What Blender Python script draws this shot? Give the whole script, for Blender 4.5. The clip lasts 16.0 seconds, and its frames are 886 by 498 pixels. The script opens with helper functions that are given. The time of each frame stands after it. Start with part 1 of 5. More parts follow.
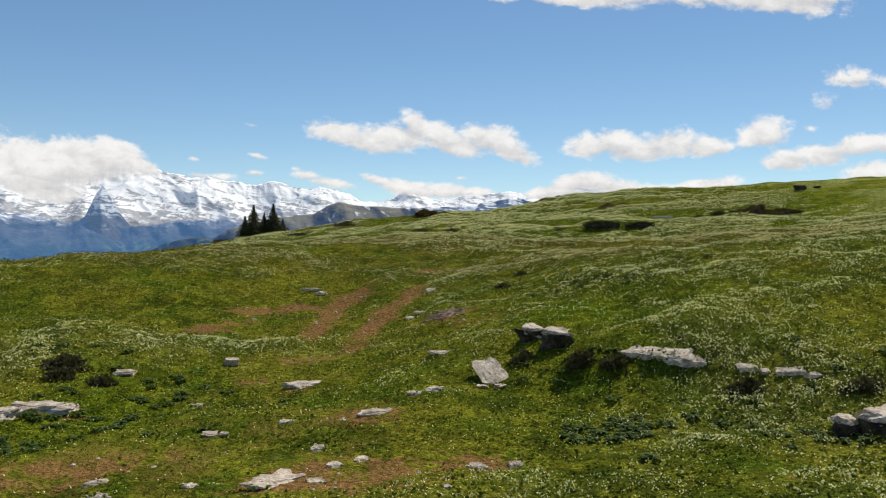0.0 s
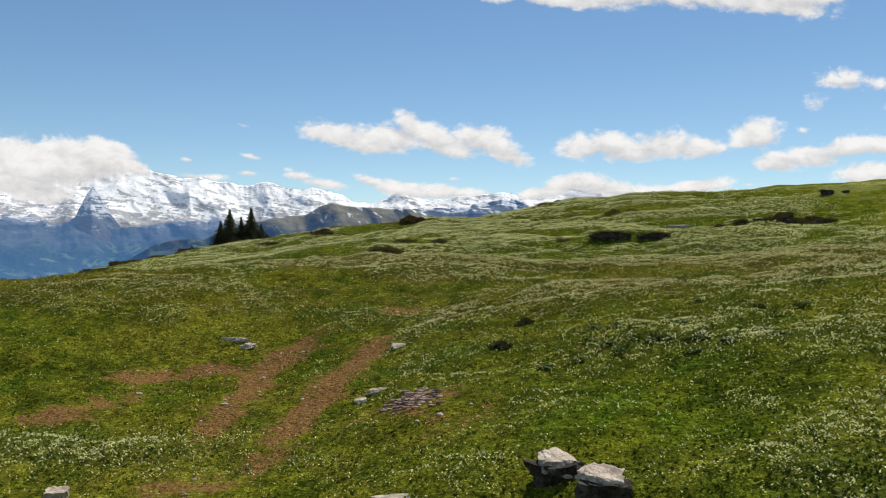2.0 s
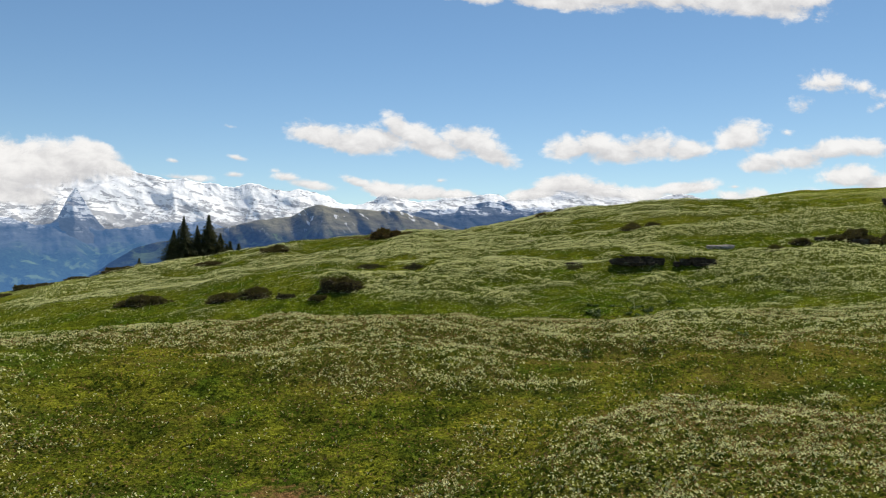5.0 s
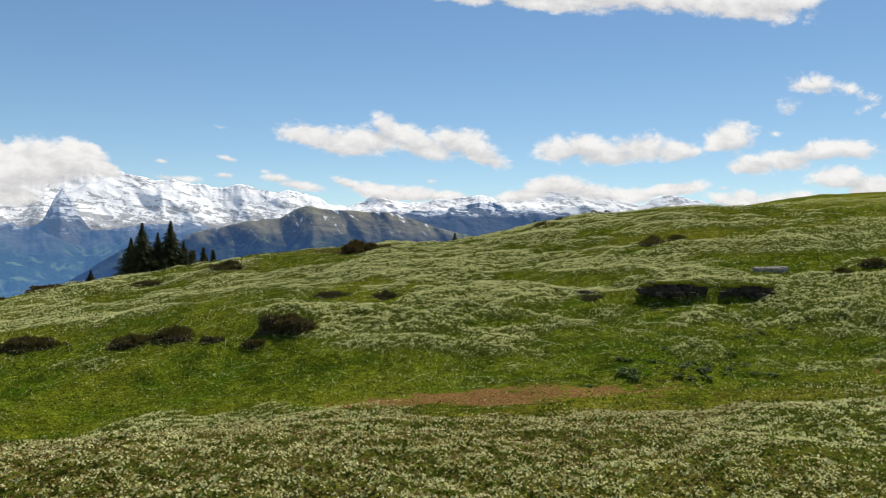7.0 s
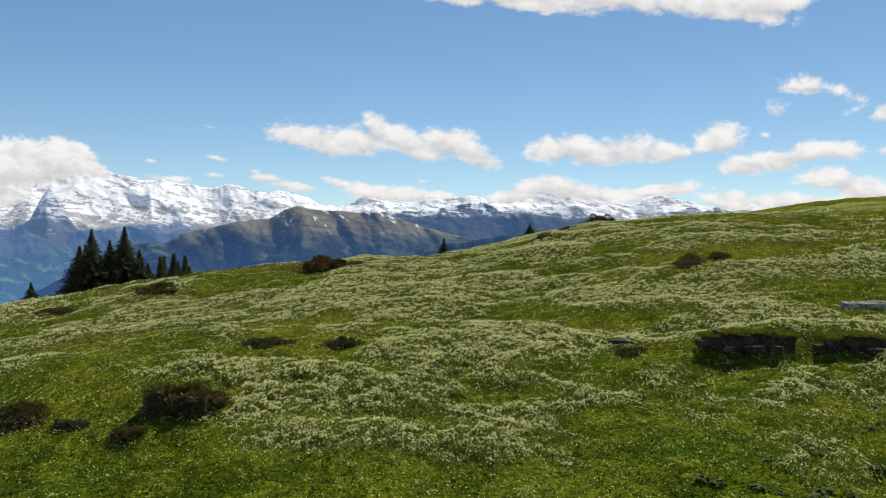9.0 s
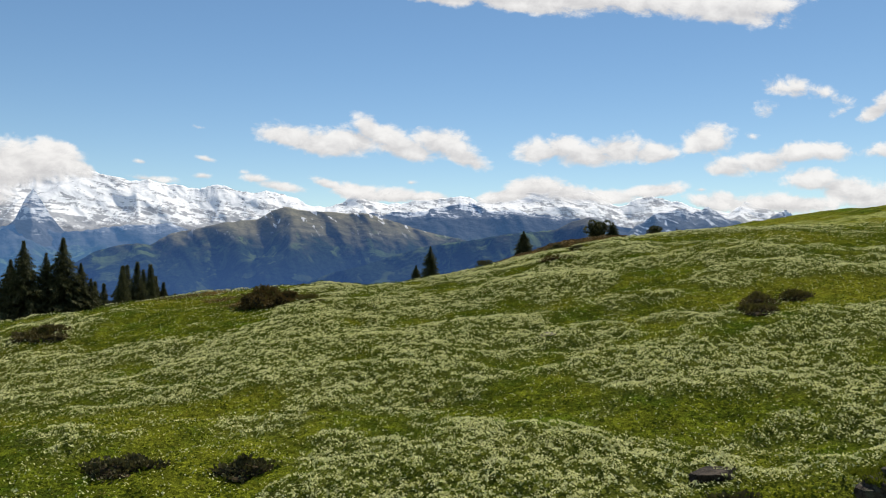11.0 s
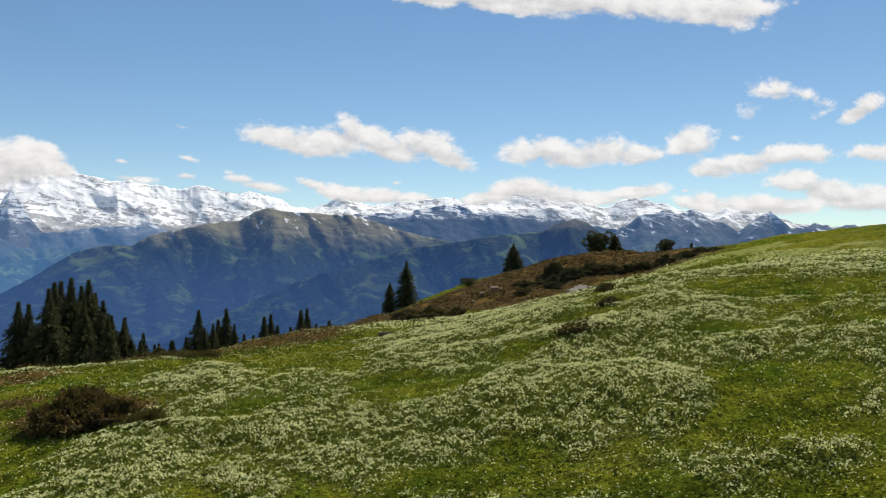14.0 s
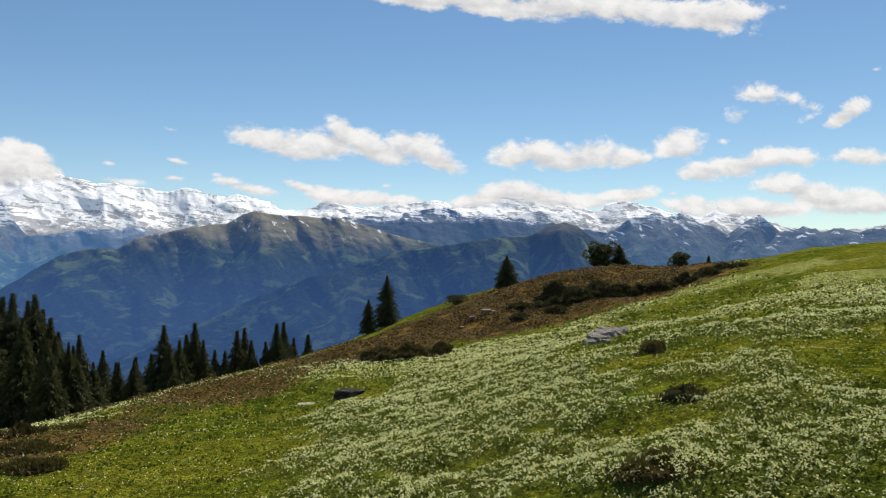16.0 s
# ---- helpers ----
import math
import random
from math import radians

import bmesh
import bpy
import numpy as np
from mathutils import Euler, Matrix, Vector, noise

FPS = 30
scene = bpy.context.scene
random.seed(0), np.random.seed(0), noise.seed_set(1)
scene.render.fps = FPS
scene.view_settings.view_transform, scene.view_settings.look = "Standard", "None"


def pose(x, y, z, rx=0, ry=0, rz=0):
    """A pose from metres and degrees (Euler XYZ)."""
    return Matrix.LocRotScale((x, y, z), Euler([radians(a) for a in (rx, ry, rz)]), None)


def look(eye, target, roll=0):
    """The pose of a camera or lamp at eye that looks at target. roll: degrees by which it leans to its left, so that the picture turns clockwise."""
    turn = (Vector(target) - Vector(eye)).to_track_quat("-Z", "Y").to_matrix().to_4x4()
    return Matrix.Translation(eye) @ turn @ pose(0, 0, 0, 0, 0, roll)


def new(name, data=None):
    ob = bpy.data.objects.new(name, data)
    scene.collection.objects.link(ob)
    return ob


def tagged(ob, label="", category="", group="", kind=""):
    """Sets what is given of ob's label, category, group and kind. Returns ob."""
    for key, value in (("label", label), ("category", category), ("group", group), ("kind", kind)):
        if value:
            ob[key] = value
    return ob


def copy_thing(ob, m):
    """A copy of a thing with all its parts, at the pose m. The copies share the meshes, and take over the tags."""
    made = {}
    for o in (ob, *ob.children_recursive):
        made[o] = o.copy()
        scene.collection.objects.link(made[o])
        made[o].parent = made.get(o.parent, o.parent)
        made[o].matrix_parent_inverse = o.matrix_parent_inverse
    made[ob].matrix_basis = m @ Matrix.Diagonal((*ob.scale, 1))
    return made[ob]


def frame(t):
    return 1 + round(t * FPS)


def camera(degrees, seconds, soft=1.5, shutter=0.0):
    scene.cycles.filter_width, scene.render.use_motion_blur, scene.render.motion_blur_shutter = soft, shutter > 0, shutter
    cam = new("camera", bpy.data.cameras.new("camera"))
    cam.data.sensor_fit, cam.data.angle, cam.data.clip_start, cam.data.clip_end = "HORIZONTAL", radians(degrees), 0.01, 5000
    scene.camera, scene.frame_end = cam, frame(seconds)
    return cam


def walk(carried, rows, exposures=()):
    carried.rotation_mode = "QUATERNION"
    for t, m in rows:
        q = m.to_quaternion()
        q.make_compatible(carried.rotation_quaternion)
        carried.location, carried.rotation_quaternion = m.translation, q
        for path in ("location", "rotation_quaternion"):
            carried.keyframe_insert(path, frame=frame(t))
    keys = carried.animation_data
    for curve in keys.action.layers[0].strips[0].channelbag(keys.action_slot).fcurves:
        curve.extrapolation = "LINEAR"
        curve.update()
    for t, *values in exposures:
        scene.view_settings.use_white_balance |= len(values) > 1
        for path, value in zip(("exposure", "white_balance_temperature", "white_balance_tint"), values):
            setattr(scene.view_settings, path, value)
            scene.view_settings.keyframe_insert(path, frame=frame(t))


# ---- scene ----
cam = camera(60.05, 16.0, 1.1)
# seconds, eye x, y, z in metres, pitch up and turn to the left in degrees
PATH = [
    (0, 0.00, 0.00, 0.00, -0.00, 0.00),
    (1, 0.42, 6.28, 0.75, -0.05, -0.24),
    (2, 0.82, 12.66, 1.52, 0.06, -0.52),
    (3, 1.18, 19.24, 2.30, 0.09, -0.81),
    (4, 1.57, 26.10, 3.12, 0.11, -1.11),
    (5, 2.05, 33.31, 3.98, 0.16, -1.45),
    (6, 2.60, 40.76, 4.85, 0.22, -1.81),
    (7, 3.20, 48.32, 5.67, 0.24, -2.17),
    (8, 3.82, 55.96, 6.46, 0.24, -2.52),
    (9, 4.47, 63.72, 7.33, 0.26, -2.85),
    (10, 5.17, 71.63, 8.34, 0.29, -3.23),
    (11, 5.98, 79.58, 9.42, 0.31, -3.64),
    (12, 6.97, 87.46, 10.50, 0.32, -4.02),
    (13, 8.01, 95.26, 11.55, 0.30, -4.39),
    (14, 8.98, 103.09, 12.57, 0.37, -4.75),
    (15, 10.01, 111.34, 13.57, 0.49, -5.13),
    (16, 11.17, 120.00, 14.54, 0.58, -5.55),
]
walk(cam, [(t, pose(x, y, z, 90 + pitch, 0, turn)) for t, x, y, z, pitch, turn in PATH])

# ---- world: clear mountain sky with fair-weather clouds ----
SUN_AZ, SUN_EL = 36.0, 50.0
sun_dir = Vector((math.sin(radians(SUN_AZ)) * math.cos(radians(SUN_EL)), math.cos(radians(SUN_AZ)) * math.cos(radians(SUN_EL)), math.sin(radians(SUN_EL))))
sun = new("sun", bpy.data.lights.new("sun", "SUN"))
sun.data.energy, sun.data.angle, sun.data.color = 4.4, radians(0.55), (1.0, 0.93, 0.80)
sun.matrix_world = look(sun_dir * 300, (0, 0, 0))
scene.view_settings.exposure = 0.25


class Nodes:
    """Short hand for building a node tree."""

    def __init__(self, tree, clear=True):
        self.tree = tree
        if clear:
            tree.nodes.clear()

    def add(self, kind):
        return self.tree.nodes.new(kind)

    def put(self, socket, value):
        if isinstance(value, bpy.types.NodeSocket):
            self.tree.links.new(value, socket)
        elif value is not None:
            socket.default_value = value

    def math(self, op, a, b=None, c=None, clamp=False):
        node = self.add("ShaderNodeMath")
        node.operation, node.use_clamp = op, clamp
        for socket, value in zip(node.inputs, (a, b, c)):
            self.put(socket, value)
        return node.outputs[0]

    def noise(self, vector, scale, detail=3.0, rough=0.55, distort=0.0):
        node = self.add("ShaderNodeTexNoise")
        self.put(node.inputs["Vector"], vector)
        for key, value in (("Scale", scale), ("Detail", detail), ("Roughness", rough), ("Distortion", distort)):
            self.put(node.inputs[key], value)
        return node.outputs["Fac"]

    def ramp(self, value, low, high, to_low=0.0, to_high=1.0):
        node = self.add("ShaderNodeMapRange")
        node.interpolation_type = "SMOOTHSTEP"
        for socket, v in zip(node.inputs, (value, low, high, to_low, to_high)):
            self.put(socket, v)
        return node.outputs[0]

    def mix(self, fac, a, b, blend="MIX"):
        node = self.add("ShaderNodeMix")
        node.data_type, node.blend_type = "RGBA", blend
        self.put(node.inputs[0], fac)
        for socket, v in ((node.inputs[6], a), (node.inputs[7], b)):
            self.put(socket, (*v, 1.0) if isinstance(v, tuple) and len(v) == 3 else v)
        return node.outputs[2]

    def vec(self, x, y, z):
        node = self.add("ShaderNodeCombineXYZ")
        for socket, v in zip(node.inputs, (x, y, z)):
            self.put(socket, v)
        return node.outputs[0]


# each cloud as puffs: across and up as slopes from the level line to the south; half width, half height, lean, thickness
CAP_CLOUD = [(-0.550, 0.106, 0.070, 0.044, 0, 1.2), (-0.486, 0.109, 0.072, 0.035, 0, 1.2), (-0.429, 0.121, 0.040, 0.024, 0.15, 1.2), (-0.402, 0.108, 0.026, 0.017, 0.5, 1.1), (-0.522, 0.073, 0.060, 0.022, 0, 1.0)]
LONG_CLOUD = [(-0.132, 0.150, 0.052, 0.018, 0.15, 1), (-0.090, 0.140, 0.056, 0.022, 0.1, 1), (-0.057, 0.145, 0.042, 0.021, 0.1, 1), (-0.034, 0.160, 0.022, 0.022, 0.3, 1), (-0.008, 0.149, 0.040, 0.019, 0.25, 1), (0.014, 0.134, 0.044, 0.020, 0.15, 1), (0.061, 0.142, 0.048, 0.024, 0.15, 1), (0.092, 0.124, 0.036, 0.015, 0.3, 1)]
MID_CLOUD = [(0.191, 0.133, 0.036, 0.019, 0, 1), (0.221, 0.137, 0.030, 0.022, 0, 1), (0.255, 0.128, 0.050, 0.020, 0, 1), (0.300, 0.136, 0.050, 0.022, 0, 1), (0.345, 0.132, 0.040, 0.018, 0, 1)]
RIGHT_CLOUD = [(0.420, 0.150, 0.036, 0.026, -0.05, 1), (0.400, 0.138, 0.020, 0.008, -0.1, 0.75), (0.447, 0.114, 0.036, 0.0165, 0, 1), (0.493, 0.121, 0.042, 0.018, 0, 1), (0.539, 0.133, 0.046, 0.018, -0.1, 1), (0.585, 0.135, 0.040, 0.0165, 0, 0.95), (0.684, 0.138, 0.054, 0.014, 0, 0.95)]
WISPS = [(0.525, 0.221, 0.044, 0.016, 0.15, 0.62), (0.541, 0.222, 0.022, 0.020, 0, 0.8), (0.576, 0.217, 0.034, 0.014, 0.2, 0.55), (0.501, 0.192, 0.024, 0.018, -0.3, 0.50), (0.604, 0.206, 0.030, 0.012, 0.2, 0.45), (0.478, 0.155, 0.013, 0.007, 0, 0.48), (0.650, 0.191, 0.026, 0.014, -0.35, 1), (0.668, 0.204, 0.024, 0.018, -0.3, 1), (0.604, 0.192, 0.022, 0.008, -0.4, 0.45), (0.702, 0.260, 0.014, 0.006, 0, 0.5)]
TOP_CLOUD = [(0.110, 0.341, 0.110, 0.018, 0.02, 1), (0.169, 0.329, 0.096, 0.018, 0.1, 1), (0.307, 0.337, 0.150, 0.026, 0.08, 1), (0.433, 0.326, 0.100, 0.027, 0.1, 1), (0.489, 0.332, 0.070, 0.024, 0, 0.9), (0.060, 0.333, 0.060, 0.012, 0.1, 0.9), (0.240, 0.330, 0.080, 0.016, 0.05, 0.9)]
LOW_BANK = [(0.565, 0.098, 0.042, 0.019, 0, 1.05), (0.610, 0.086, 0.052, 0.019, 0.1, 1.05), (0.676, 0.073, 0.100, 0.022, 0, 1.05), (0.512, 0.064, 0.095, 0.017, 0, 1.05), (0.444, 0.071, 0.032, 0.012, 0.2, 0.95), (0.188, 0.087, 0.044, 0.015, 0, 1.1), (0.230, 0.077, 0.058, 0.015, 0.1, 1.1), (0.147, 0.075, 0.050, 0.011, -0.15, 1.05), (0.284, 0.073, 0.050, 0.012, 0, 1), (0.347, 0.083, 0.046, 0.011, -0.1, 1)]
SNOW_BANK = [(-0.085, 0.089, 0.026, 0.008, 0.3, 0.95), (-0.045, 0.078, 0.040, 0.013, 0.15, 1.05), (-0.002, 0.075, 0.050, 0.012, 0, 1), (0.039, 0.073, 0.042, 0.008, 0, 0.95), (-0.178, 0.096, 0.021, 0.008, 0.1, 0.8), (-0.146, 0.086, 0.035, 0.008, 0.15, 0.9), (-0.320, 0.096, 0.024, 0.006, 0.1, 0.7)]
SPECKS = [(-0.242, 0.121, 0.015, 0.0052, 0.15, 0.75), (-0.323, 0.117, 0.013, 0.0043, 0.1, 0.65), (-0.246, 0.099, 0.016, 0.006, 0, 0.7), (-0.253, 0.162, 0.012, 0.0046, 0.2, 0.5), (0.022, 0.092, 0.009, 0.0045, 0, 0.6), (0.410, 0.085, 0.011, 0.0045, 0, 0.6), (-0.192, 0.104, 0.012, 0.0044, 0, 0.45)]
CLOUDS = CAP_CLOUD + LONG_CLOUD + MID_CLOUD + RIGHT_CLOUD + WISPS + TOP_CLOUD + LOW_BANK + SNOW_BANK + SPECKS


def cloud_nodes(n, u, v, puffs):
    """How far cloud covers the sky at slopes u and v, and its colour there, with shade painted grey on the underside.
    """
    flat = n.vec(u, n.math("MULTIPLY", v, 1.5), 0.0)
    puff = n.noise(flat, 30.0, 8.0, 0.62, 0.30)
    fine = n.noise(flat, 90.0, 4.0, 0.6)
    rough = n.math("ADD", n.math("MULTIPLY", n.math("SUBTRACT", puff, 0.5), 2.5), n.math("MULTIPLY", n.math("SUBTRACT", fine, 0.5), 0.7))
    body, low = None, None
    for cu, cv, ru, rv, lean, thick in puffs:
        du = n.math("SUBTRACT", u, cu)
        dv = n.math("ADD", n.math("SUBTRACT", v, cv), n.math("MULTIPLY", du, lean))
        a, b = n.math("DIVIDE", du, ru), n.math("DIVIDE", dv, rv)
        under = n.math("MULTIPLY", n.math("MINIMUM", b, 0.0), 0.35)
        b2 = n.math("ADD", b, under)
        far = n.math("SQRT", n.math("MULTIPLY_ADD", a, a, n.math("MULTIPLY", b2, b2)))
        here = n.math("MULTIPLY", n.math("SUBTRACT", 1.34, far), thick)
        body = here if body is None else n.math("MAXIMUM", body, here)
        shade = n.math("MULTIPLY", n.math("SUBTRACT", 0.15, b), n.math("MULTIPLY", here, 1.6, clamp=True))
        low = shade if low is None else n.math("MAXIMUM", low, shade)
    cover = n.ramp(n.math("ADD", body, n.math("MULTIPLY", rough, 0.62)), 0.22, 0.80)
    grey = n.ramp(n.math("ADD", low, n.math("MULTIPLY", n.math("SUBTRACT", puff, 0.5), -2.4)), -0.4, 1.05)
    return cover, n.mix(grey, (9.2, 9.05, 8.85), (6.1, 6.0, 6.05))


def make_world():
    world = bpy.data.worlds.new("sky")
    world.use_nodes = True
    scene.world = world
    n = Nodes(world.node_tree)
    sky = n.add("ShaderNodeTexSky")
    sky.sky_type, sky.sun_disc, sky.sun_elevation, sky.sun_rotation = "NISHITA", False, radians(SUN_EL), radians(SUN_AZ)
    sky.altitude, sky.air_density, sky.dust_density, sky.ozone_density = 1900.0, 1.0, 0.15, 1.5
    way = n.add("ShaderNodeTexCoord").outputs["Generated"]
    parts = n.add("ShaderNodeSeparateXYZ")
    n.put(parts.inputs[0], way)
    x, y, z = parts.outputs
    ahead = n.math("MAXIMUM", y, 0.02)
    u, v = n.math("DIVIDE", x, ahead), n.math("DIVIDE", z, ahead)
    cover, white = cloud_nodes(n, u, v, CLOUDS)
    # the same kind of cloud in the rest of the sky
    rest = n.ramp(n.noise(way, 3.2, 7.0, 0.6, 0.3), 0.56, 0.70)
    seen = n.math("MULTIPLY", n.math("LESS_THAN", n.math("ABSOLUTE", u), 0.85), n.math("LESS_THAN", n.math("ABSOLUTE", v), 0.50))
    seen = n.math("MULTIPLY", seen, n.math("GREATER_THAN", y, 0.05))
    cover = n.math("ADD", n.math("MULTIPLY", cover, seen), n.math("MULTIPLY", n.math("MULTIPLY", rest, n.math("SUBTRACT", 1.0, seen)), n.ramp(z, 0.02, 0.2)))
    lift = n.mix(n.ramp(z, -0.02, 0.30), SKY_LOW, SKY_HIGH)
    blue = n.mix(1.0, sky.outputs[0], lift, "MULTIPLY")
    even = n.ramp(x, -0.6, 0.6, 1.10, 0.93)
    blue = n.mix(1.0, blue, n.vec(even, even, even), "MULTIPLY")
    colour = n.mix(n.math("MULTIPLY", cover, 0.97), blue, white)
    back = n.add("ShaderNodeBackground")
    n.put(back.inputs[0], colour)
    back.inputs[1].default_value = SKY_STRENGTH
    out = n.add("ShaderNodeOutputWorld")
    n.put(out.inputs[0], back.outputs[0])


SKY_STRENGTH = 0.086
SKY_LOW, SKY_HIGH = (0.95, 1.0, 0.96), (0.85, 1.0, 1.02)
make_world()


# ---- materials ----
def surface(name, build, rough=0.85, spec=0.25, bump=None, thin=0.0):
    """A material: build(n, place) gives its colour; bump is (scale, distance in metres); thin leaves let that share of the light through."""
    mat = bpy.data.materials.new(name)
    mat.use_nodes = True
    n = Nodes(mat.node_tree)
    place = n.add("ShaderNodeNewGeometry").outputs["Position"]
    shader = n.add("ShaderNodeBsdfPrincipled")
    shader.inputs["Specular IOR Level"].default_value = spec
    n.put(shader.inputs["Roughness"], rough)
    colour = build(n, place)
    n.put(shader.inputs["Base Color"], colour)
    if bump:
        node = n.add("ShaderNodeBump")
        n.put(node.inputs["Height"], n.noise(place, bump[0], 5.0, 0.65))
        node.inputs["Distance"].default_value = bump[1]
        n.put(shader.inputs["Normal"], node.outputs[0])
    out = n.add("ShaderNodeOutputMaterial")
    n.put(out.inputs[0], shader.outputs[0])
    if thin:
        both, leaf = n.add("ShaderNodeMixShader"), n.add("ShaderNodeBsdfTranslucent")
        n.put(leaf.inputs[0], colour)
        both.inputs[0].default_value = thin
        n.put(both.inputs[1], shader.outputs[0])
        n.put(both.inputs[2], leaf.outputs[0])
        n.put(out.inputs[0], both.outputs[0])
    return mat


def attr(n, name):
    node = n.add("ShaderNodeAttribute")
    node.attribute_name = name
    return node.outputs["Fac"]


def meadow_colour(n, place):
    broad, mid, fine = n.noise(place, 0.11, 4.0), n.noise(place, 0.8, 5.0, 0.65, 0.4), n.noise(place, 9.0, 3.0, 0.7)
    patch = n.noise(place, 0.33, 4.0, 0.6, 0.6)
    green = n.mix(n.ramp(mid, 0.34, 0.68), (0.041, 0.056, 0.006), (0.148, 0.154, 0.013))
    green = n.mix(n.math("MULTIPLY", n.ramp(patch, 0.50, 0.64), 0.65), green, (0.056, 0.098, 0.008))
    green = n.mix(n.math("MULTIPLY", n.ramp(broad, 0.45, 0.62), 0.45), green, (0.205, 0.182, 0.020))
    blot = n.ramp(n.noise(place, 2.6, 5.0, 0.68, 0.5), 0.30, 0.70, 0.55, 1.40)
    tuft = n.math("MULTIPLY", n.ramp(fine, 0.28, 0.72, 0.50, 1.55), n.ramp(n.noise(place, 24.0, 3.0, 0.7), 0.30, 0.70, 0.70, 1.32))
    tuft = n.math("MULTIPLY", tuft, blot)
    green = n.mix(1.0, green, n.vec(tuft, tuft, tuft), "MULTIPLY")
    tired = n.ramp(n.math("ADD", attr(n, "tired"), n.math("MULTIPLY", n.math("SUBTRACT", n.noise(place, 0.55, 6.0, 0.68, 0.5), 0.5), 2.6)), 0.42, 0.95)
    green = n.mix(n.math("MULTIPLY", tired, 0.8), green, n.mix(fine, (0.100, 0.080, 0.014), (0.215, 0.168, 0.036)))
    green = n.mix(n.math("MULTIPLY", attr(n, "lush"), 0.75), green, n.mix(1.0, green, (0.78, 1.02, 0.58), "MULTIPLY"))
    specks = n.ramp(n.noise(place, 13.0, 2.0, 0.7), 0.46, 0.60)
    clumps = n.ramp(n.noise(place, 1.7, 3.0, 0.65), 0.34, 0.56)
    bloom = n.math("MULTIPLY", attr(n, "bloom"), n.math("MULTIPLY", n.ramp(specks, 0.0, 1.0, 0.25, 1.0), n.ramp(clumps, 0.0, 1.0, 0.35, 1.0)))
    # leaf layer under the flowers, darkened for the shade between their clumps
    green = n.mix(n.math("MULTIPLY", attr(n, "bloom"), 0.75), green, n.mix(n.ramp(fine, 0.35, 0.65), (0.023, 0.037, 0.005), (0.085, 0.098, 0.012)))
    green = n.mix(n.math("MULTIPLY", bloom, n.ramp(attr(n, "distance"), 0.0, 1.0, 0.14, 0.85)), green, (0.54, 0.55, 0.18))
    heath = n.mix(n.ramp(mid, 0.35, 0.65), (0.085, 0.055, 0.017), (0.190, 0.120, 0.036))
    green = n.mix(n.ramp(n.math("ADD", attr(n, "heath"), n.math("MULTIPLY", n.math("SUBTRACT", mid, 0.5), 0.8)), 0.35, 0.6), green, heath)
    soil = n.mix(n.ramp(fine, 0.3, 0.7), (0.115, 0.058, 0.021), (0.310, 0.165, 0.072))
    worn = n.ramp(n.math("ADD", attr(n, "bare"), n.math("MULTIPLY", n.math("SUBTRACT", n.noise(place, 1.1, 7.0, 0.75, 0.6), 0.5), 3.2)), 0.36, 0.80)
    green = n.mix(n.math("MULTIPLY", worn, 0.85), green, soil)
    woods = n.mix(n.ramp(broad, 0.4, 0.6), (0.020, 0.042, 0.020), (0.050, 0.085, 0.030))
    return n.mix(attr(n, "wild"), green, woods)


def leafy(dark, light, patch=1.2):
    def build(n, place):
        each = n.add("ShaderNodeNewGeometry").outputs["Random Per Island"]
        return n.mix(n.math("ADD", n.math("MULTIPLY", each, 0.65), n.math("MULTIPLY", n.noise(place, patch, 2.0), 0.35)), dark, light)
    return build


def stone_colour(dark, light, lichen):
    def build(n, place):
        base = n.mix(n.ramp(n.noise(place, 3.0, 6.0, 0.65), 0.35, 0.65), dark, light)
        base = n.mix(n.math("MULTIPLY", n.ramp(n.noise(place, 14.0, 3.0, 0.7), 0.5, 0.62), 0.5), base, dark)
        base = n.mix(n.math("MULTIPLY", n.ramp(n.noise(place, 5.0, 7.0, 0.7, 1.0), 0.50, 0.56), 0.55), base, tuple(0.5 * c for c in dark))
        return n.mix(n.math("MULTIPLY", n.ramp(n.noise(place, 1.7, 5.0, 0.65, 0.5), 0.55, 0.63), 0.7), base, lichen)
    return build


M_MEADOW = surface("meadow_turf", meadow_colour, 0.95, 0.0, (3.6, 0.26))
M_GRASS = surface("grass_blades", leafy((0.048, 0.068, 0.006), (0.185, 0.198, 0.018)), 0.8, 0.0, thin=0.45)
M_BLOOM = surface("white_petals", leafy((0.38, 0.39, 0.11), (0.96, 0.94, 0.54)), 0.8, 0.0, thin=0.35)
M_DRY = surface("dry_grass", leafy((0.055, 0.058, 0.010), (0.150, 0.125, 0.030)), 0.75, 0.15, thin=0.3)
M_HERB = surface("meadow_herbs", leafy((0.034, 0.054, 0.006), (0.118, 0.155, 0.017)), 0.7, 0.0, thin=0.3)
M_OCHRE = surface("ochre_seed_heads", leafy((0.120, 0.075, 0.025), (0.360, 0.250, 0.090)), 0.8, 0.0, thin=0.3)
M_YELLOW = surface("yellow_petals", leafy((0.55, 0.40, 0.03), (0.75, 0.60, 0.08)), 0.8, 0.1)
M_DOCK = surface("broad_leaves", leafy((0.036, 0.068, 0.012), (0.115, 0.165, 0.034)), 0.6, 0.1, thin=0.4)
M_SHRUB = surface("alpenrose_leaves", leafy((0.046, 0.038, 0.012), (0.155, 0.118, 0.038)), 0.65, 0.25, thin=0.2)
M_HEATH = surface("heath_twigs", leafy((0.075, 0.052, 0.016), (0.140, 0.094, 0.030)), 0.8, 0.1, thin=0.2)
M_JUNIPER = surface("juniper_needles", leafy((0.030, 0.034, 0.012), (0.115, 0.100, 0.036)), 0.7, 0.2, thin=0.25)
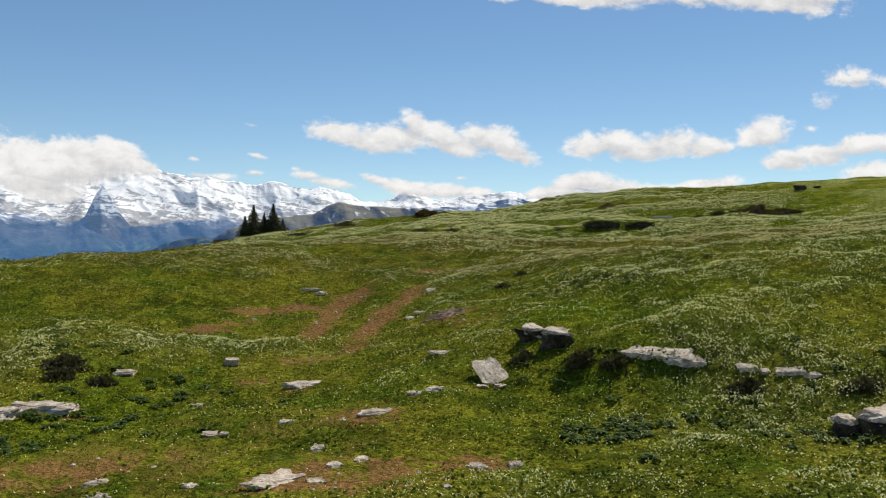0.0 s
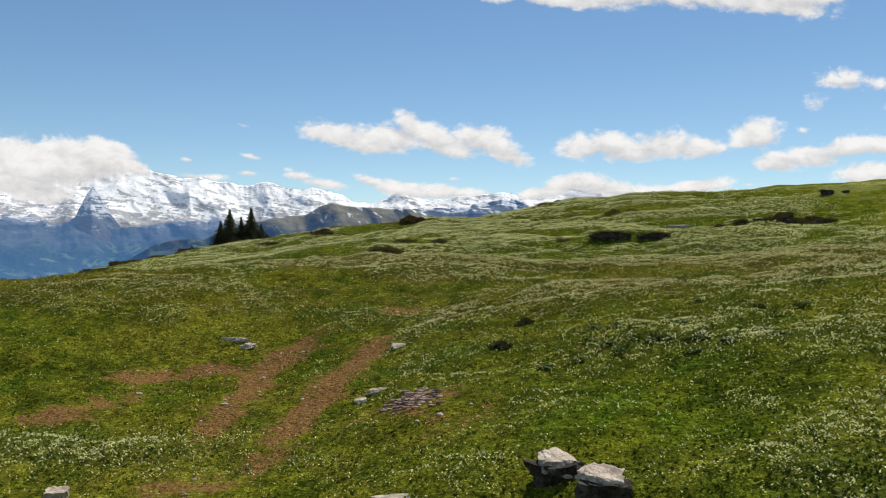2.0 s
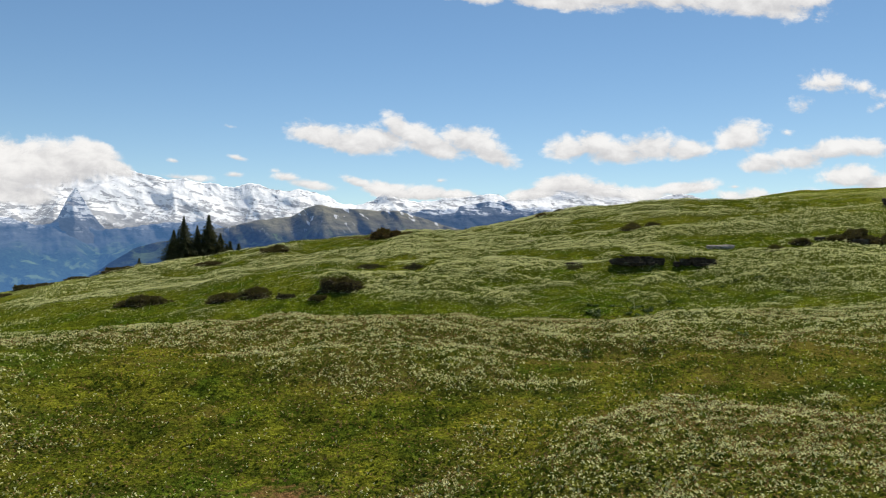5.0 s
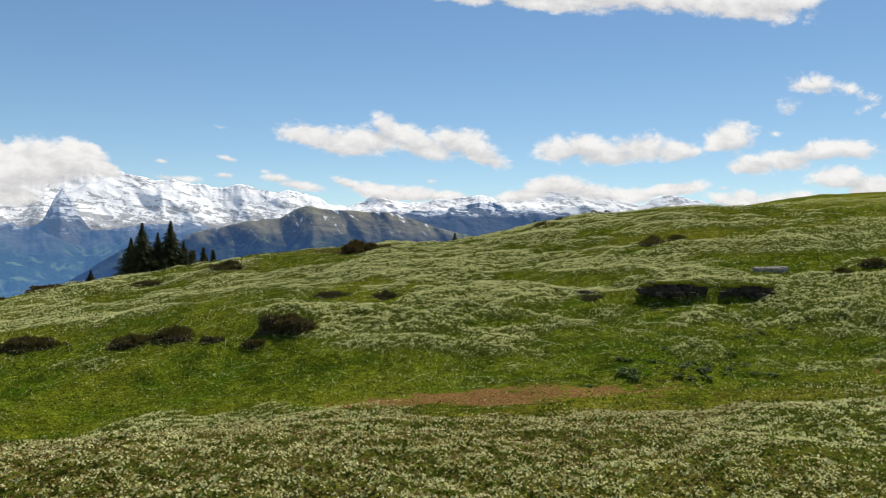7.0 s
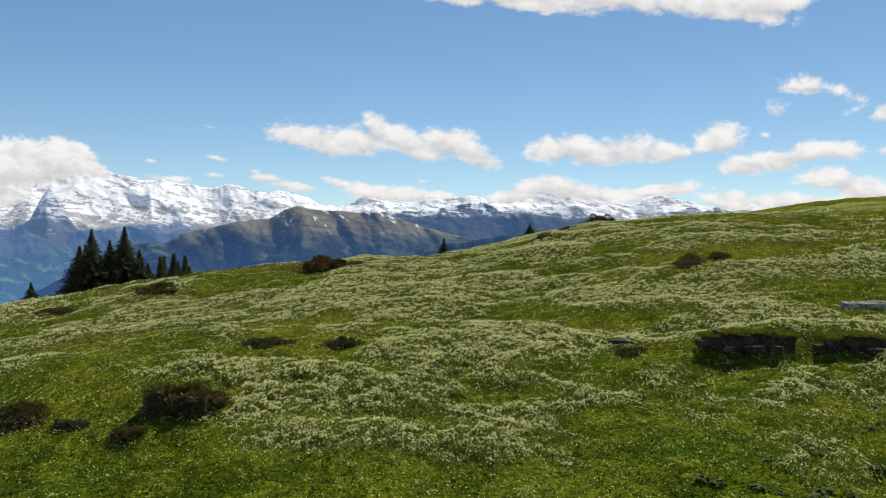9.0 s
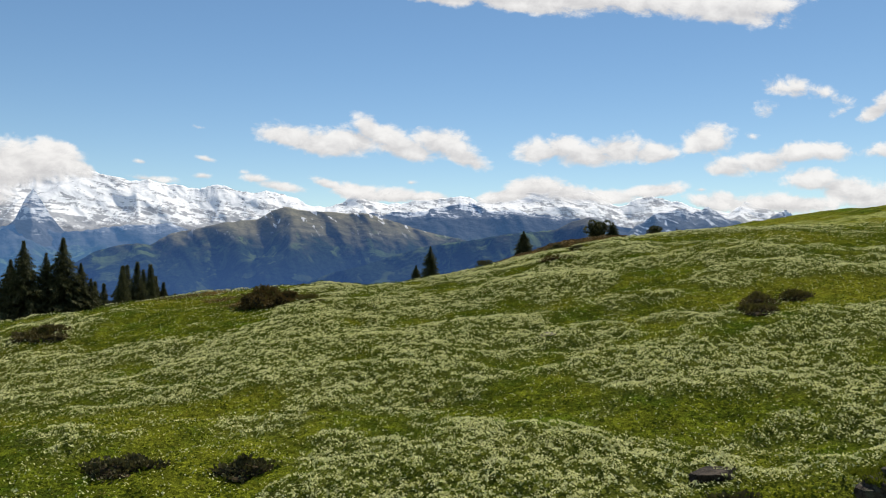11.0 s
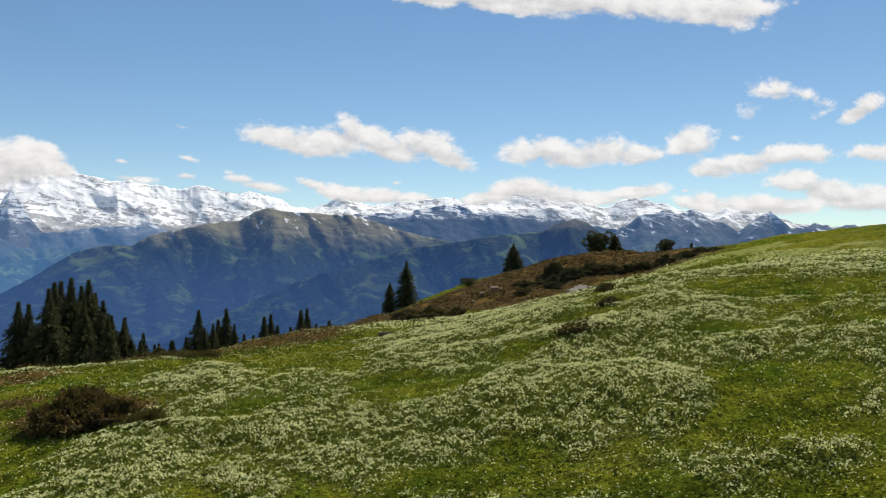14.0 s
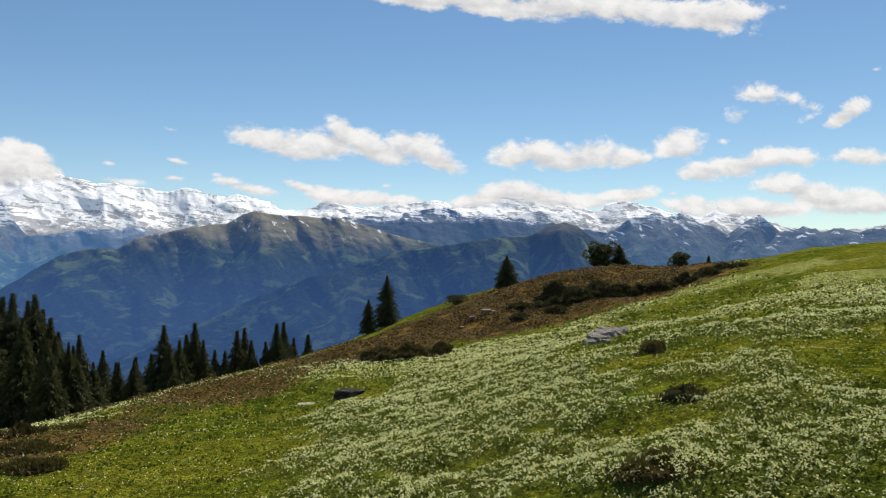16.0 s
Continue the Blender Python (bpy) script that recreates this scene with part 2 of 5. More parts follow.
M_TWIG = surface("dark_twigs", leafy((0.028, 0.022, 0.012), (0.065, 0.046, 0.024)), 0.9, 0.1)
M_NEEDLE = surface("spruce_needles", leafy((0.026, 0.034, 0.012), (0.120, 0.118, 0.044)), 0.7, 0.2, thin=0.25)
M_BARK = surface("spruce_bark", stone_colour((0.03, 0.022, 0.016), (0.085, 0.06, 0.045), (0.09, 0.09, 0.07)), 0.9, 0.1)
M_LIME = surface("pale_limestone", stone_colour((0.36, 0.295, 0.23), (0.64, 0.545, 0.44), (0.20, 0.155, 0.11)), 0.85, 0.2, (9.0, 0.03))
# dark outcrop rock; on the two-part boulders it also stands for flank shade
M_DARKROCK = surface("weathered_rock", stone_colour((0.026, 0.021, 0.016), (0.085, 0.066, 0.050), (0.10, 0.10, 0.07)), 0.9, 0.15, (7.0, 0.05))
M_GREYROCK = surface("grey_rock", stone_colour((0.15, 0.135, 0.115), (0.38, 0.345, 0.30), (0.20, 0.185, 0.12)), 0.9, 0.15, (8.0, 0.03))
M_SHALE = surface("red_shale", stone_colour((0.17, 0.11, 0.085), (0.36, 0.26, 0.205), (0.40, 0.31, 0.25)), 0.9, 0.15, (8.0, 0.03))


def far_surface(name, build, haze_glow, low, high, relief=13.0, foot=-350.0, top=220.0):
    """A far slope with blue haze put into its material as emission, thicker down in the valley: its share at the foot
    and at the top.
    """
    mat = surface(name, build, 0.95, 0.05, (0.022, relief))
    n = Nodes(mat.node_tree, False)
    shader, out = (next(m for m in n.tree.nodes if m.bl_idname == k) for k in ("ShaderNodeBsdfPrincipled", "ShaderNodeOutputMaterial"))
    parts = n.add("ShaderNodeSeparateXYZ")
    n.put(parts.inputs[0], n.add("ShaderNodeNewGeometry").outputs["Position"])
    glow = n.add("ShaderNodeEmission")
    glow.inputs[0].default_value = (*haze_glow, 1.0)
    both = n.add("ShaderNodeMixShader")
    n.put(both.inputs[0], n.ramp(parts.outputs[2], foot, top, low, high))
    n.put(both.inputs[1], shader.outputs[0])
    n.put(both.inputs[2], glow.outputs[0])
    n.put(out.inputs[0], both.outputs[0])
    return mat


def snow_slope(line, soft, rock, woods, wood_line, crags=0.0, snow=1.0, streaks=0.0):
    """Woods and pastures below, bare rock above, snow from the snow line up but for rock bands; streaks: old snow in gullies."""
    def build(n, place):
        parts = n.add("ShaderNodeSeparateXYZ")
        n.put(parts.inputs[0], place)
        x, y, z = parts.outputs
        slant = n.vec(n.math("ADD", n.math("MULTIPLY", x, 0.60), n.math("MULTIPLY", z, 0.4)), n.math("MULTIPLY", y, 0.22), n.math("ADD", n.math("MULTIPLY", z, 2.1), n.math("MULTIPLY", x, 0.28)))
        crag = n.noise(place, 0.009, 6.0, 0.62)
        bands = n.noise(slant, 0.020, 8.0, 0.72, 0.6)
        flute = n.noise(n.vec(n.math("MULTIPLY", x, 1.8), n.math("MULTIPLY", y, 0.3), n.math("MULTIPLY", z, 0.55)), 0.022, 6.0, 0.65, 0.4)
        ground = n.mix(n.ramp(bands, 0.35, 0.65), tuple(0.62 * c for c in rock), tuple(1.30 * c for c in rock))
        pasture = n.ramp(n.math("ADD", n.noise(place, 0.010, 5.0, 0.62, 0.8), n.math("MULTIPLY", n.math("SUBTRACT", flute, 0.5), 0.12)), 0.52, 0.60)
        trees = n.mix(n.ramp(n.noise(n.vec(x, y, n.math("MULTIPLY", z, 0.6)), 0.075, 4.0, 0.8), 0.36, 0.66), tuple(0.7 * c for c in woods[0]), tuple(3.2 * c for c in woods[0]))
        leaf = n.mix(pasture, trees, n.mix(n.ramp(crag, 0.4, 0.6), woods[1], tuple(0.6 * c for c in woods[1])))
        ground = n.mix(n.ramp(n.math("ADD", z, n.math("MULTIPLY", n.math("SUBTRACT", crag, 0.5), 260.0)), wood_line - 50, wood_line + 50), leaf, ground)
        height = n.math("ADD", z, n.math("MULTIPLY", n.math("ADD", n.math("SUBTRACT", bands, 0.5), n.math("SUBTRACT", crag, 0.5)), soft * 2.2))
        cover = n.math("MULTIPLY", n.ramp(height, line - soft * 0.3, line + soft * 0.3), snow)
        if crags:
            broken = n.math("ADD", n.math("ADD", bands, n.math("MULTIPLY", n.math("SUBTRACT", flute, 0.5), 0.30)), n.ramp(z, line - 20, line + 210, 0.075, -0.035))
            cover = n.math("MULTIPLY", cover, n.math("SUBTRACT", 1.0, n.math("MULTIPLY", n.ramp(broken, 0.515, 0.565), crags)))
        if streaks:
            gully = n.ramp(n.noise(n.vec(n.math("ADD", x, n.math("MULTIPLY", z, 0.5)), n.math("MULTIPLY", y, 0.3), n.math("MULTIPLY", z, 0.25)), 0.030, 4.0, 0.6, 0.5), 0.60, 0.64)
            cover = n.math("MAXIMUM", cover, n.math("MULTIPLY", gully, n.ramp(z, streaks - 90, streaks, 0.0, 0.95)))
        return n.mix(cover, ground, (0.94, 0.945, 0.955))
    return build


# ---- land ----
def grain(ix, iy, seed):
    k = (ix.astype(np.int64) * 374761393 + iy.astype(np.int64) * 668265263 + seed * 974711) & 0xFFFFFFFF
    k = ((k ^ (k >> 13)) * 1274126177) & 0xFFFFFFFF
    return ((k ^ (k >> 16)) & 0xFFFF) / 65535.0


def value_noise(x, y, seed):
    ix, iy = np.floor(x), np.floor(y)
    fx, fy = x - ix, y - iy
    fx, fy = fx * fx * (3 - 2 * fx), fy * fy * (3 - 2 * fy)
    a, b = grain(ix, iy, seed), grain(ix + 1, iy, seed)
    c, d = grain(ix, iy + 1, seed), grain(ix + 1, iy + 1, seed)
    return (a * (1 - fx) + b * fx) * (1 - fy) + (c * (1 - fx) + d * fx) * fy


def fbm(x, y, seed, octaves=4, gain=0.5):
    total, weight, size = 0.0, 0.0, 1.0
    for k in range(octaves):
        total = total + size * value_noise(x * 2.03**k, y * 2.03**k, seed + 17 * k)
        weight += size
        size *= gain
    return total / weight


def ridged(x, y, seed, octaves=5):
    total, weight, size = 0.0, 0.0, 1.0
    for k in range(octaves):
        total = total + size * (1 - np.abs(2 * value_noise(x * 2.1**k, y * 2.1**k, seed + 31 * k) - 1))
        weight += size
        size *= 0.5
    return total / weight


def spline_weights(knots, at):
    """Rows that blend values at the knots into a natural cubic spline at each place."""
    k, gap, count = np.asarray(knots, float), np.diff(knots), len(knots)
    a, b = np.eye(count), np.zeros((count, count))
    for i in range(1, count - 1):
        a[i, i - 1 : i + 2] = gap[i - 1], 2 * (gap[i - 1] + gap[i]), gap[i]
        b[i, i - 1 : i + 2] = 6 / gap[i - 1], -6 / gap[i - 1] - 6 / gap[i], 6 / gap[i]
    bend = np.linalg.solve(a, b)
    i = np.clip(np.searchsorted(k, at, side="right") - 1, 0, count - 2)
    h = gap[i]
    p, q = (k[i + 1] - at) / h, (at - k[i]) / h
    rows = np.zeros((len(at), count))
    r = np.arange(len(at))
    rows[r, i] += p
    rows[r, i + 1] += q
    return rows + ((p**3 - p) * h * h / 6)[:, None] * bend[i] + ((q**3 - q) * h * h / 6)[:, None] * bend[i + 1]


# the lie of the alp: levels across (columns, west to east) for each line going south
EAST = (-80, -42, -22, -7, 8, 25, 45, 80)
ALP = {
    -20: (-9.3, -9.2, -9.2, -9.2, -9.2, -9, -8.9, -8.7),
    24: (-7.7, -5.8, -5.3, -5.4, -4, -1.8, -0.1, 2.3),
    40: (-7.3, -3.7, -2.6, -3.8, -1.1, 0.9, 2.2, 4.8),
    53: (-7.4, -2.1, -0.6, -1, -0.4, 0.8, 2.6, 5.8),
    67: (-7.9, -2.9, -0.5, 0.6, 0.8, 1.2, 2.7, 6.6),
    82: (-8.2, -4, -2.8, -2, -0.7, 0.1, 2.7, 7.8),
    100: (-8.5, -3, -0.4, 1.5, 2, 3.1, 4.2, 9.2),
    120: (-8.4, -1.1, 1.5, 3.4, 4.5, 6.6, 8.1, 11.3),
    140: (-7.9, 0.8, 4, 6.1, 7, 9.7, 11, 12.8),
    165: (-8.7, -1.3, 2, 4.1, 5.5, 9.3, 11.7, 14.2),
    195: (-11.4, -4.9, -2.4, 1.6, 3.9, 5.4, 9.9, 16.4),
    230: (-17.3, -9.8, -5.7, -2.2, 1.4, 5.4, 9, 15.9),
    270: (-24.9, -15.9, -10.9, -6.5, -1.3, 5.2, 9.8, 11.6),
}
VALLEY = -430.0


def knob(x, y, cx, cy, rx, ry, turn=0.0):
    """1 in the middle of a round or long patch, falling smoothly to 0."""
    c, s = math.cos(radians(turn)), math.sin(radians(turn))
    dx, dy = x - cx, y - cy
    return np.exp(-(((c * dx + s * dy) / rx) ** 2) - ((c * dy - s * dx) / ry) ** 2)


def ledge(x, y):
    """A low rock step that runs slantwise down the near slope."""
    off = y - (28.1 - 0.56 * (x - 2.5))
    step = np.where(off < 0, -0.62 * np.exp(-((off / 7.0) ** 2)), 0.30 * np.exp(-((off / 8.0) ** 2))) * np.abs(np.tanh(off / 2.4))
    return step * np.clip((x + 1.5) / 3.0, 0, 1) * np.clip((18 - x) / 4.0, 0, 1)


def land(x, y):
    x, y = np.asarray(x, float).ravel(), np.asarray(y, float).ravel()
    cx, cy = np.clip(x, EAST[0], EAST[-1]), np.clip(y, -20, 270)
    z = np.einsum("ni,nj,ij->n", spline_weights(list(ALP), cy), spline_weights(EAST, cx), np.array(list(ALP.values())))
    west, east, south, north = np.maximum(-80 - x, 0), np.maximum(x - 80, 0), np.maximum(y - 270, 0), np.maximum(-20 - y, 0)
    z = z - 0.42 * west + 0.06 * np.minimum(east, 60) - 0.3 * np.maximum(east - 60, 0) - 0.2 * np.minimum(south, 60) - 0.5 * np.maximum(south - 60, 0) - 0.15 * north
    z = z + 1.3 * knob(x, y, 52, 262, 16, 14) + 2.8 * knob(x, y, 46, 241, 15, 12) + 2.0 * np.clip(heath_at(x, y), 0, 1) * np.clip((y - 150) / 40, 0, 1) * np.clip(fbm(x / 4.2, y / 4.2, 61, 3) - 0.42, 0, 1) + ledge(x, y) + 0.55 * knob(x, y, 18.9, 139.2, 2.8, 2.2) + 5.2 * knob(x, y, -46, 199, 15, 9) + 0.6 * knob(x, y, 22.9, 100.2, 5.0, 2.2)
    near = np.exp(-np.maximum(np.hypot(x - 5, y - 100) - 150, 0) / 80)
    hummock = 1.15 * (fbm(x / 8, y / 5.5, 3, 3) - 0.5) + 0.38 * (fbm(x / 1.9, y / 1.6, 8, 2) - 0.5)
    z = z + near * hummock
    low = VALLEY + 14 * (fbm(x / 300, y / 300, 5) - 0.5)
    return np.where(z < low + 60, low + 60 * np.exp(np.minimum(z - low - 60, 0) / 60), z)


def ground_at(x, y):
    return float(land([x], [y])[0])


def bare_at(x, y):
    b = 0.0
    for cx, cy, rx, ry, turn, k in (
        (-5.4, 45.2, 0.8, 2.0, -30, 0.95), (-6.0, 41.6, 0.75, 2.6, 6, 0.9), (-6.4, 38.0, 0.8, 1.8, 5, 0.8), (-1.8, 43.4, 0.75, 2.2, -18, 0.9), (-2.9, 40.0, 0.85, 2.2, -16, 0.95), (-3.7, 36.6, 0.75, 2.0, -10, 0.8),
        (-3.7, 34.2, 0.8, 0.7, 0, 0.5), (-10.9, 42.8, 1.7, 0.9, 10, 0.8), (-8.3, 44.0, 1.5, 0.7, -5, 0.75), (-11.6, 38.4, 1.5, 1.1, 20, 0.75), (-10.0, 40.5, 1.2, 1.3, 0, 0.5), (-5.8, 32.8, 1.5, 0.9, 0, 0.8),
        (-1.0, 49.6, 1.4, 1.1, 0, 0.65), (0.2, 36.0, 1.6, 1.2, 0, 0.7), (1.5, 33.6, 1.5, 1.0, 0, 0.45), (-9.4, 19.8, 3.6, 1.4, 20, 0.6), (-2.2, 23.0, 1.3, 0.9, 0, 0.6),
        (-1.8, 18.4, 2.3, 1.8, 0, 0.5), (5.8, 82.4, 7.5, 2.0, -4, 0.8), (12.2, 83.4, 1.8, 0.9, 0, 0.5), (-5.2, 28.4, 1.6, 0.6, 0, 0.55),
        (-3.9, 18.4, 1.4, 1.0, 0, 0.5), (-13.4, 25.6, 1.8, 0.7, 0, 0.55), (1.2, 19.4, 1.2, 0.6, 0, 0.6), (-7.5, 30.3, 1.2, 0.6, 0, 0.5),
    ):
        b = b + k * knob(x, y, cx, cy, rx, ry, turn)
    return np.clip(1.3 * b, 0, 1)


# flower patches and gaps on the upper slope: centre, half widths, strength
UPPER = (
    (18.8, 137.4, 3.4, 1.7, 1.0),     (39.0, 114.0, 9.0, 2.0, 0.8),     (17.3, 129.7, 2.3, 2.6, 1.0), (6.7, 134.6, 2.5, 4.6, 0.9), (12.2, 151.0, 4.5, 15.0, 0.8), (20.1, 141.0, 3.0, 1.2, 0.9), (23.4, 133.3, 2.7, 1.4, 0.9), (1.7, 136.0, 1.7, 4.5, 0.5),
    (11.2, 132.7, 1.7, 0.9, 0.5), (10.8, 135.8, 3.0, 2.0, -0.7), (15.5, 138.5, 1.2, 2.8, -0.8), (21.8, 127.6, 2.3, 2.6, -0.8), (27.9, 160.0, 4.5, 16.0, -0.6), (3.4, 133.3, 1.4, 1.3, -0.5),
    (21.1, 175.2, 4.0, 15.0, 0.8), (26.1, 142.8, 1.2, 4.5, 0.8), (31.2, 157.0, 4.0, 4.0, 0.7), (58.9, 206.5, 15.0, 5.0, 0.7), (45.1, 181.5, 12.0, 4.0, 0.6), (23.0, 147.0, 2.6, 4.5, -0.6),
)
LOWER = (
    (0.0, 158.0, 8.0, 15.0, -1.2), (11.4, 113.5, 3.2, 4.0, -0.5), (12.3, 110.8, 1.8, 1.7, -0.6), (3.4, 120.3, 4.2, 0.9, -0.6), (-8.2, 120.6, 1.4, 2.5, -0.4), (22.8, 129.3, 2.8, 3.0, -0.4),
    (18.6, 111.3, 4.0, 4.2, 0.35), (0.3, 114.8, 5.5, 4.1, 0.45), (13.6, 130.8, 6.0, 5.0, 0.3), (-10.9, 103.7, 3.5, 9.0, -0.7), (-1.3, 104.2, 3.7, 2.4, -0.5), (-14.9, 121.3, 12.0, 6.0, 0.3),
    (-4.1, 111.3, 6.5, 2.6, -0.6), (11.1, 109.9, 9.0, 5.5, 0.3), (-14.0, 140.0, 7.0, 7.0, -0.7), (18.4, 138.4, 1.4, 1.0, -0.5),
)


def bloom_at(x, y):
    right = 1 / (1 + np.exp(-(x - 6.0 + 0.05 * (y - 40)) / 1.8))
    edge = y + 0.35 * (x - 5) + 1.5 * np.sin(x / 3.1)
    cover = np.interp(edge, (0, 24, 40, 49, 55, 62, 78, 81, 92, 97, 104, 122, 135, 200, 225), (0.06, 0.06, 0.04, 0.10, 0.50, 0.80, 0.85, 0.08, 0.14, 0.64, 0.66, 0.54, 0.48, 0.52, 0.08))
    cover = cover + right * np.interp(y, (0, 22, 36, 50, 58), (0.30, 0.40, 0.60, 0.50, 0.0))
    crest = 0.55 * (fbm(x / 8, y / 4.5, 21, 3) - 0.5) + 0.55 * (fbm(x / 8, y / 5.5, 3, 3) - 0.5)
    shape = 1.1 * crest + 0.40 * (fbm(x / 1.7, y / 1.3, 23, 2) - 0.5)
    for cx, cy, rx, ry, k in UPPER + LOWER:
        shape = shape + 0.42 * k * knob(x, y, cx, cy, 1.1 * rx, 1.1 * ry)
    b = np.clip((shape + (cover - 0.5) * 0.40) / 0.14 + 0.5, np.interp(edge, (82, 86, 98, 128, 140), (0.05, 0.12, 0.11, 0.08, 0.06)), 1.0)
    thin = np.interp(edge, (0, 46, 54, 62), (0.28, 0.38, 0.66, 0.76)) + 0.22 * right * np.interp(y, (0, 50, 60), (1, 1, 0))
    b = b * np.where(edge > 90, 1.0, thin) + np.interp(y, (0, 50, 60), (0.06, 0.08, 0)) * (0.4 + right)
    b = b + 0.8 * knob(x, y, 40, 89.6, 8, 1.2, 10) + 1.0 * knob(x, y, 1.3, 47.6, 0.75, 4.2, -27) + 0.8 * knob(x, y, -9.2, 35.3, 2.4, 0.8) + 0.7 * knob(x, y, -13.6, 35.0, 1.2, 1.4) + 0.6 * knob(x, y, -17.2, 31.6, 0.9, 2.6) + 0.7 * knob(x, y, 9.4, 25.2, 1.6, 0.9) + 0.5 * knob(x, y, -9.6, 36, 4.5, 0.9) + 0.5 * knob(x, y, -17, 33, 1.5, 4) + 0.6 * knob(x, y, 8.5, 38.0, 3.5, 2.2) + 0.55 * knob(x, y, 10.5, 22.0, 4.5, 2.4)
    return np.clip(b * (1 - 0.8 * heath_at(x, y)), 0, 1)


def lush_at(x, y):
    """Fresh green turf: above the hollow and on a damp strip of the near slope."""
    return np.clip(np.interp(y, (78, 86, 98, 114, 145), (0.0, 1.0, 0.85, 0.40, 0.15)) + 1.0 * knob(x, y, -11.5, 26, 3.5, 4.0) + 0.8 * knob(x, y, 8, 31, 7, 5), 0, 1)


def tired_at(x, y):
    """Thin brownish turf: on the trodden near slope and in a few places further up."""
    t = 0.62 * knob(x, y, -7, 22, 9, 9) + 0.45 * knob(x, y, -4, 42, 10, 10) + 0.35 * knob(x, y, 20, 45, 12, 14) + 0.6 * knob(x, y, 8, 62, 24, 9) + 0.45 * knob(x, y, 8, 84, 12, 4)
    return np.clip(t, 0, 1)


def heath_at(x, y):
    h = 1.1 * knob(x, y, 42, 238, 26, 26) + 0.9 * knob(x, y, 12, 222, 15, 14) + 0.7 * knob(x, y, -20, 196, 26, 8, 20) + 0.8 * knob(x, y, -46, 178, 14, 18)
    h = h + 0.9 * knob(x, y, -6, 160, 4.5, 9) + 0.6 * knob(x, y, 2.0, 181, 5, 8) + 0.8 * knob(x, y, 30, 222, 14, 10)
    h = h - 1.1 * knob(x, y, 24, 203, 7, 5.5)
    return np.clip(h + 0.5 * knob(x, y, -62, 130, 12, 40) + 1.0 * knob(x, y, -3.2, 136.2, 3.2, 2.4) + 0.8 * knob(x, y, -12, 146, 4.5, 2.5) + 0.7 * knob(x, y, -7.5, 139.5, 1.6, 1.2) + 0.9 * knob(x, y, -9.0, 169, 6.0, 12) + 0.9 * knob(x, y, 0, 189, 8, 5.5, 30) + 0.8 * knob(x, y, 11, 204, 7, 8), 0, 1)


def mesh_of(name, verts, faces, mats, smooth=False):
    """A mesh from arrays of places and of triangles or quads."""
    me = bpy.data.meshes.new(name)
    verts, faces = np.asarray(verts, np.float32), np.asarray(faces, np.int32)
    me.vertices.add(len(verts))
    me.vertices.foreach_set("co", verts.ravel())
    me.loops.add(faces.size)
    me.loops.foreach_set("vertex_index", faces.ravel())
    me.polygons.add(len(faces))
    me.polygons.foreach_set("loop_start", np.arange(0, faces.size, faces.shape[1], dtype=np.int32))
    me.polygons.foreach_set("use_smooth", np.full(len(faces), smooth))
    for mat in mats if isinstance(mats, (list, tuple)) else [mats]:
        me.materials.append(mat)
    me.update(calc_edges=True)
    return me


def grid_faces(rows, cols):
    i = (np.arange(rows - 1)[:, None] * cols + np.arange(cols - 1)[None]).ravel()
    return np.stack([i, i + 1, i + cols + 1, i + cols], 1)


def spaced(low, fine_low, fine_high, high, step, growth):
    mid = np.arange(fine_low, fine_high + step / 2, step)
    up, down, s = [mid[-1]], [mid[0]], step
    while up[-1] < high or down[-1] > low:
        s *= growth
        up.append(up[-1] + s)
        down.append(down[-1] - s)
    return np.r_[np.array(down[:0:-1])[np.array(down[:0:-1]) > low - 400], mid, np.array(up[1:])[np.array(up[1:]) < high + 400]]


def eye_distance(x, y):
    """How near the camera's line comes to a place that lies ahead of it."""
    px = np.interp(np.clip(y - 19, 0, 120), (0, 60, 120), (0, 4.2, 11.2))
    ahead = np.maximum(y - 120, 19)
    return np.hypot(x - px, ahead)


def make_ground():
    gx, gy = spaced(-4700, -34, 62, 4700, 0.55, 1.055), spaced(-4700, 10, 190, 4700, 0.55, 1.055)
    x, y = (a.ravel() for a in np.meshgrid(gx, gy))
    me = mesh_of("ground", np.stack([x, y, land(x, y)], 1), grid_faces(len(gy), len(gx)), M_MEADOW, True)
    wild = np.clip((np.hypot(x, y - 100) - 330) / 150, 0, 1)
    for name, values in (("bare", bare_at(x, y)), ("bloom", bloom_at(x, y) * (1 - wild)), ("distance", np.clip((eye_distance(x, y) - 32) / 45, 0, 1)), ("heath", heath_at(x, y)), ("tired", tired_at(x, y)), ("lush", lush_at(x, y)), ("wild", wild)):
        me.attributes.new(name, "FLOAT", "POINT").data.foreach_set("value", np.asarray(values, np.float32))
    return tagged(new("ground", me), "hummocky green alpine meadow with bare earth and white flowers", "meadow", kind="structure")


make_ground()
EYE = (5.0, 70.0, 8.0)


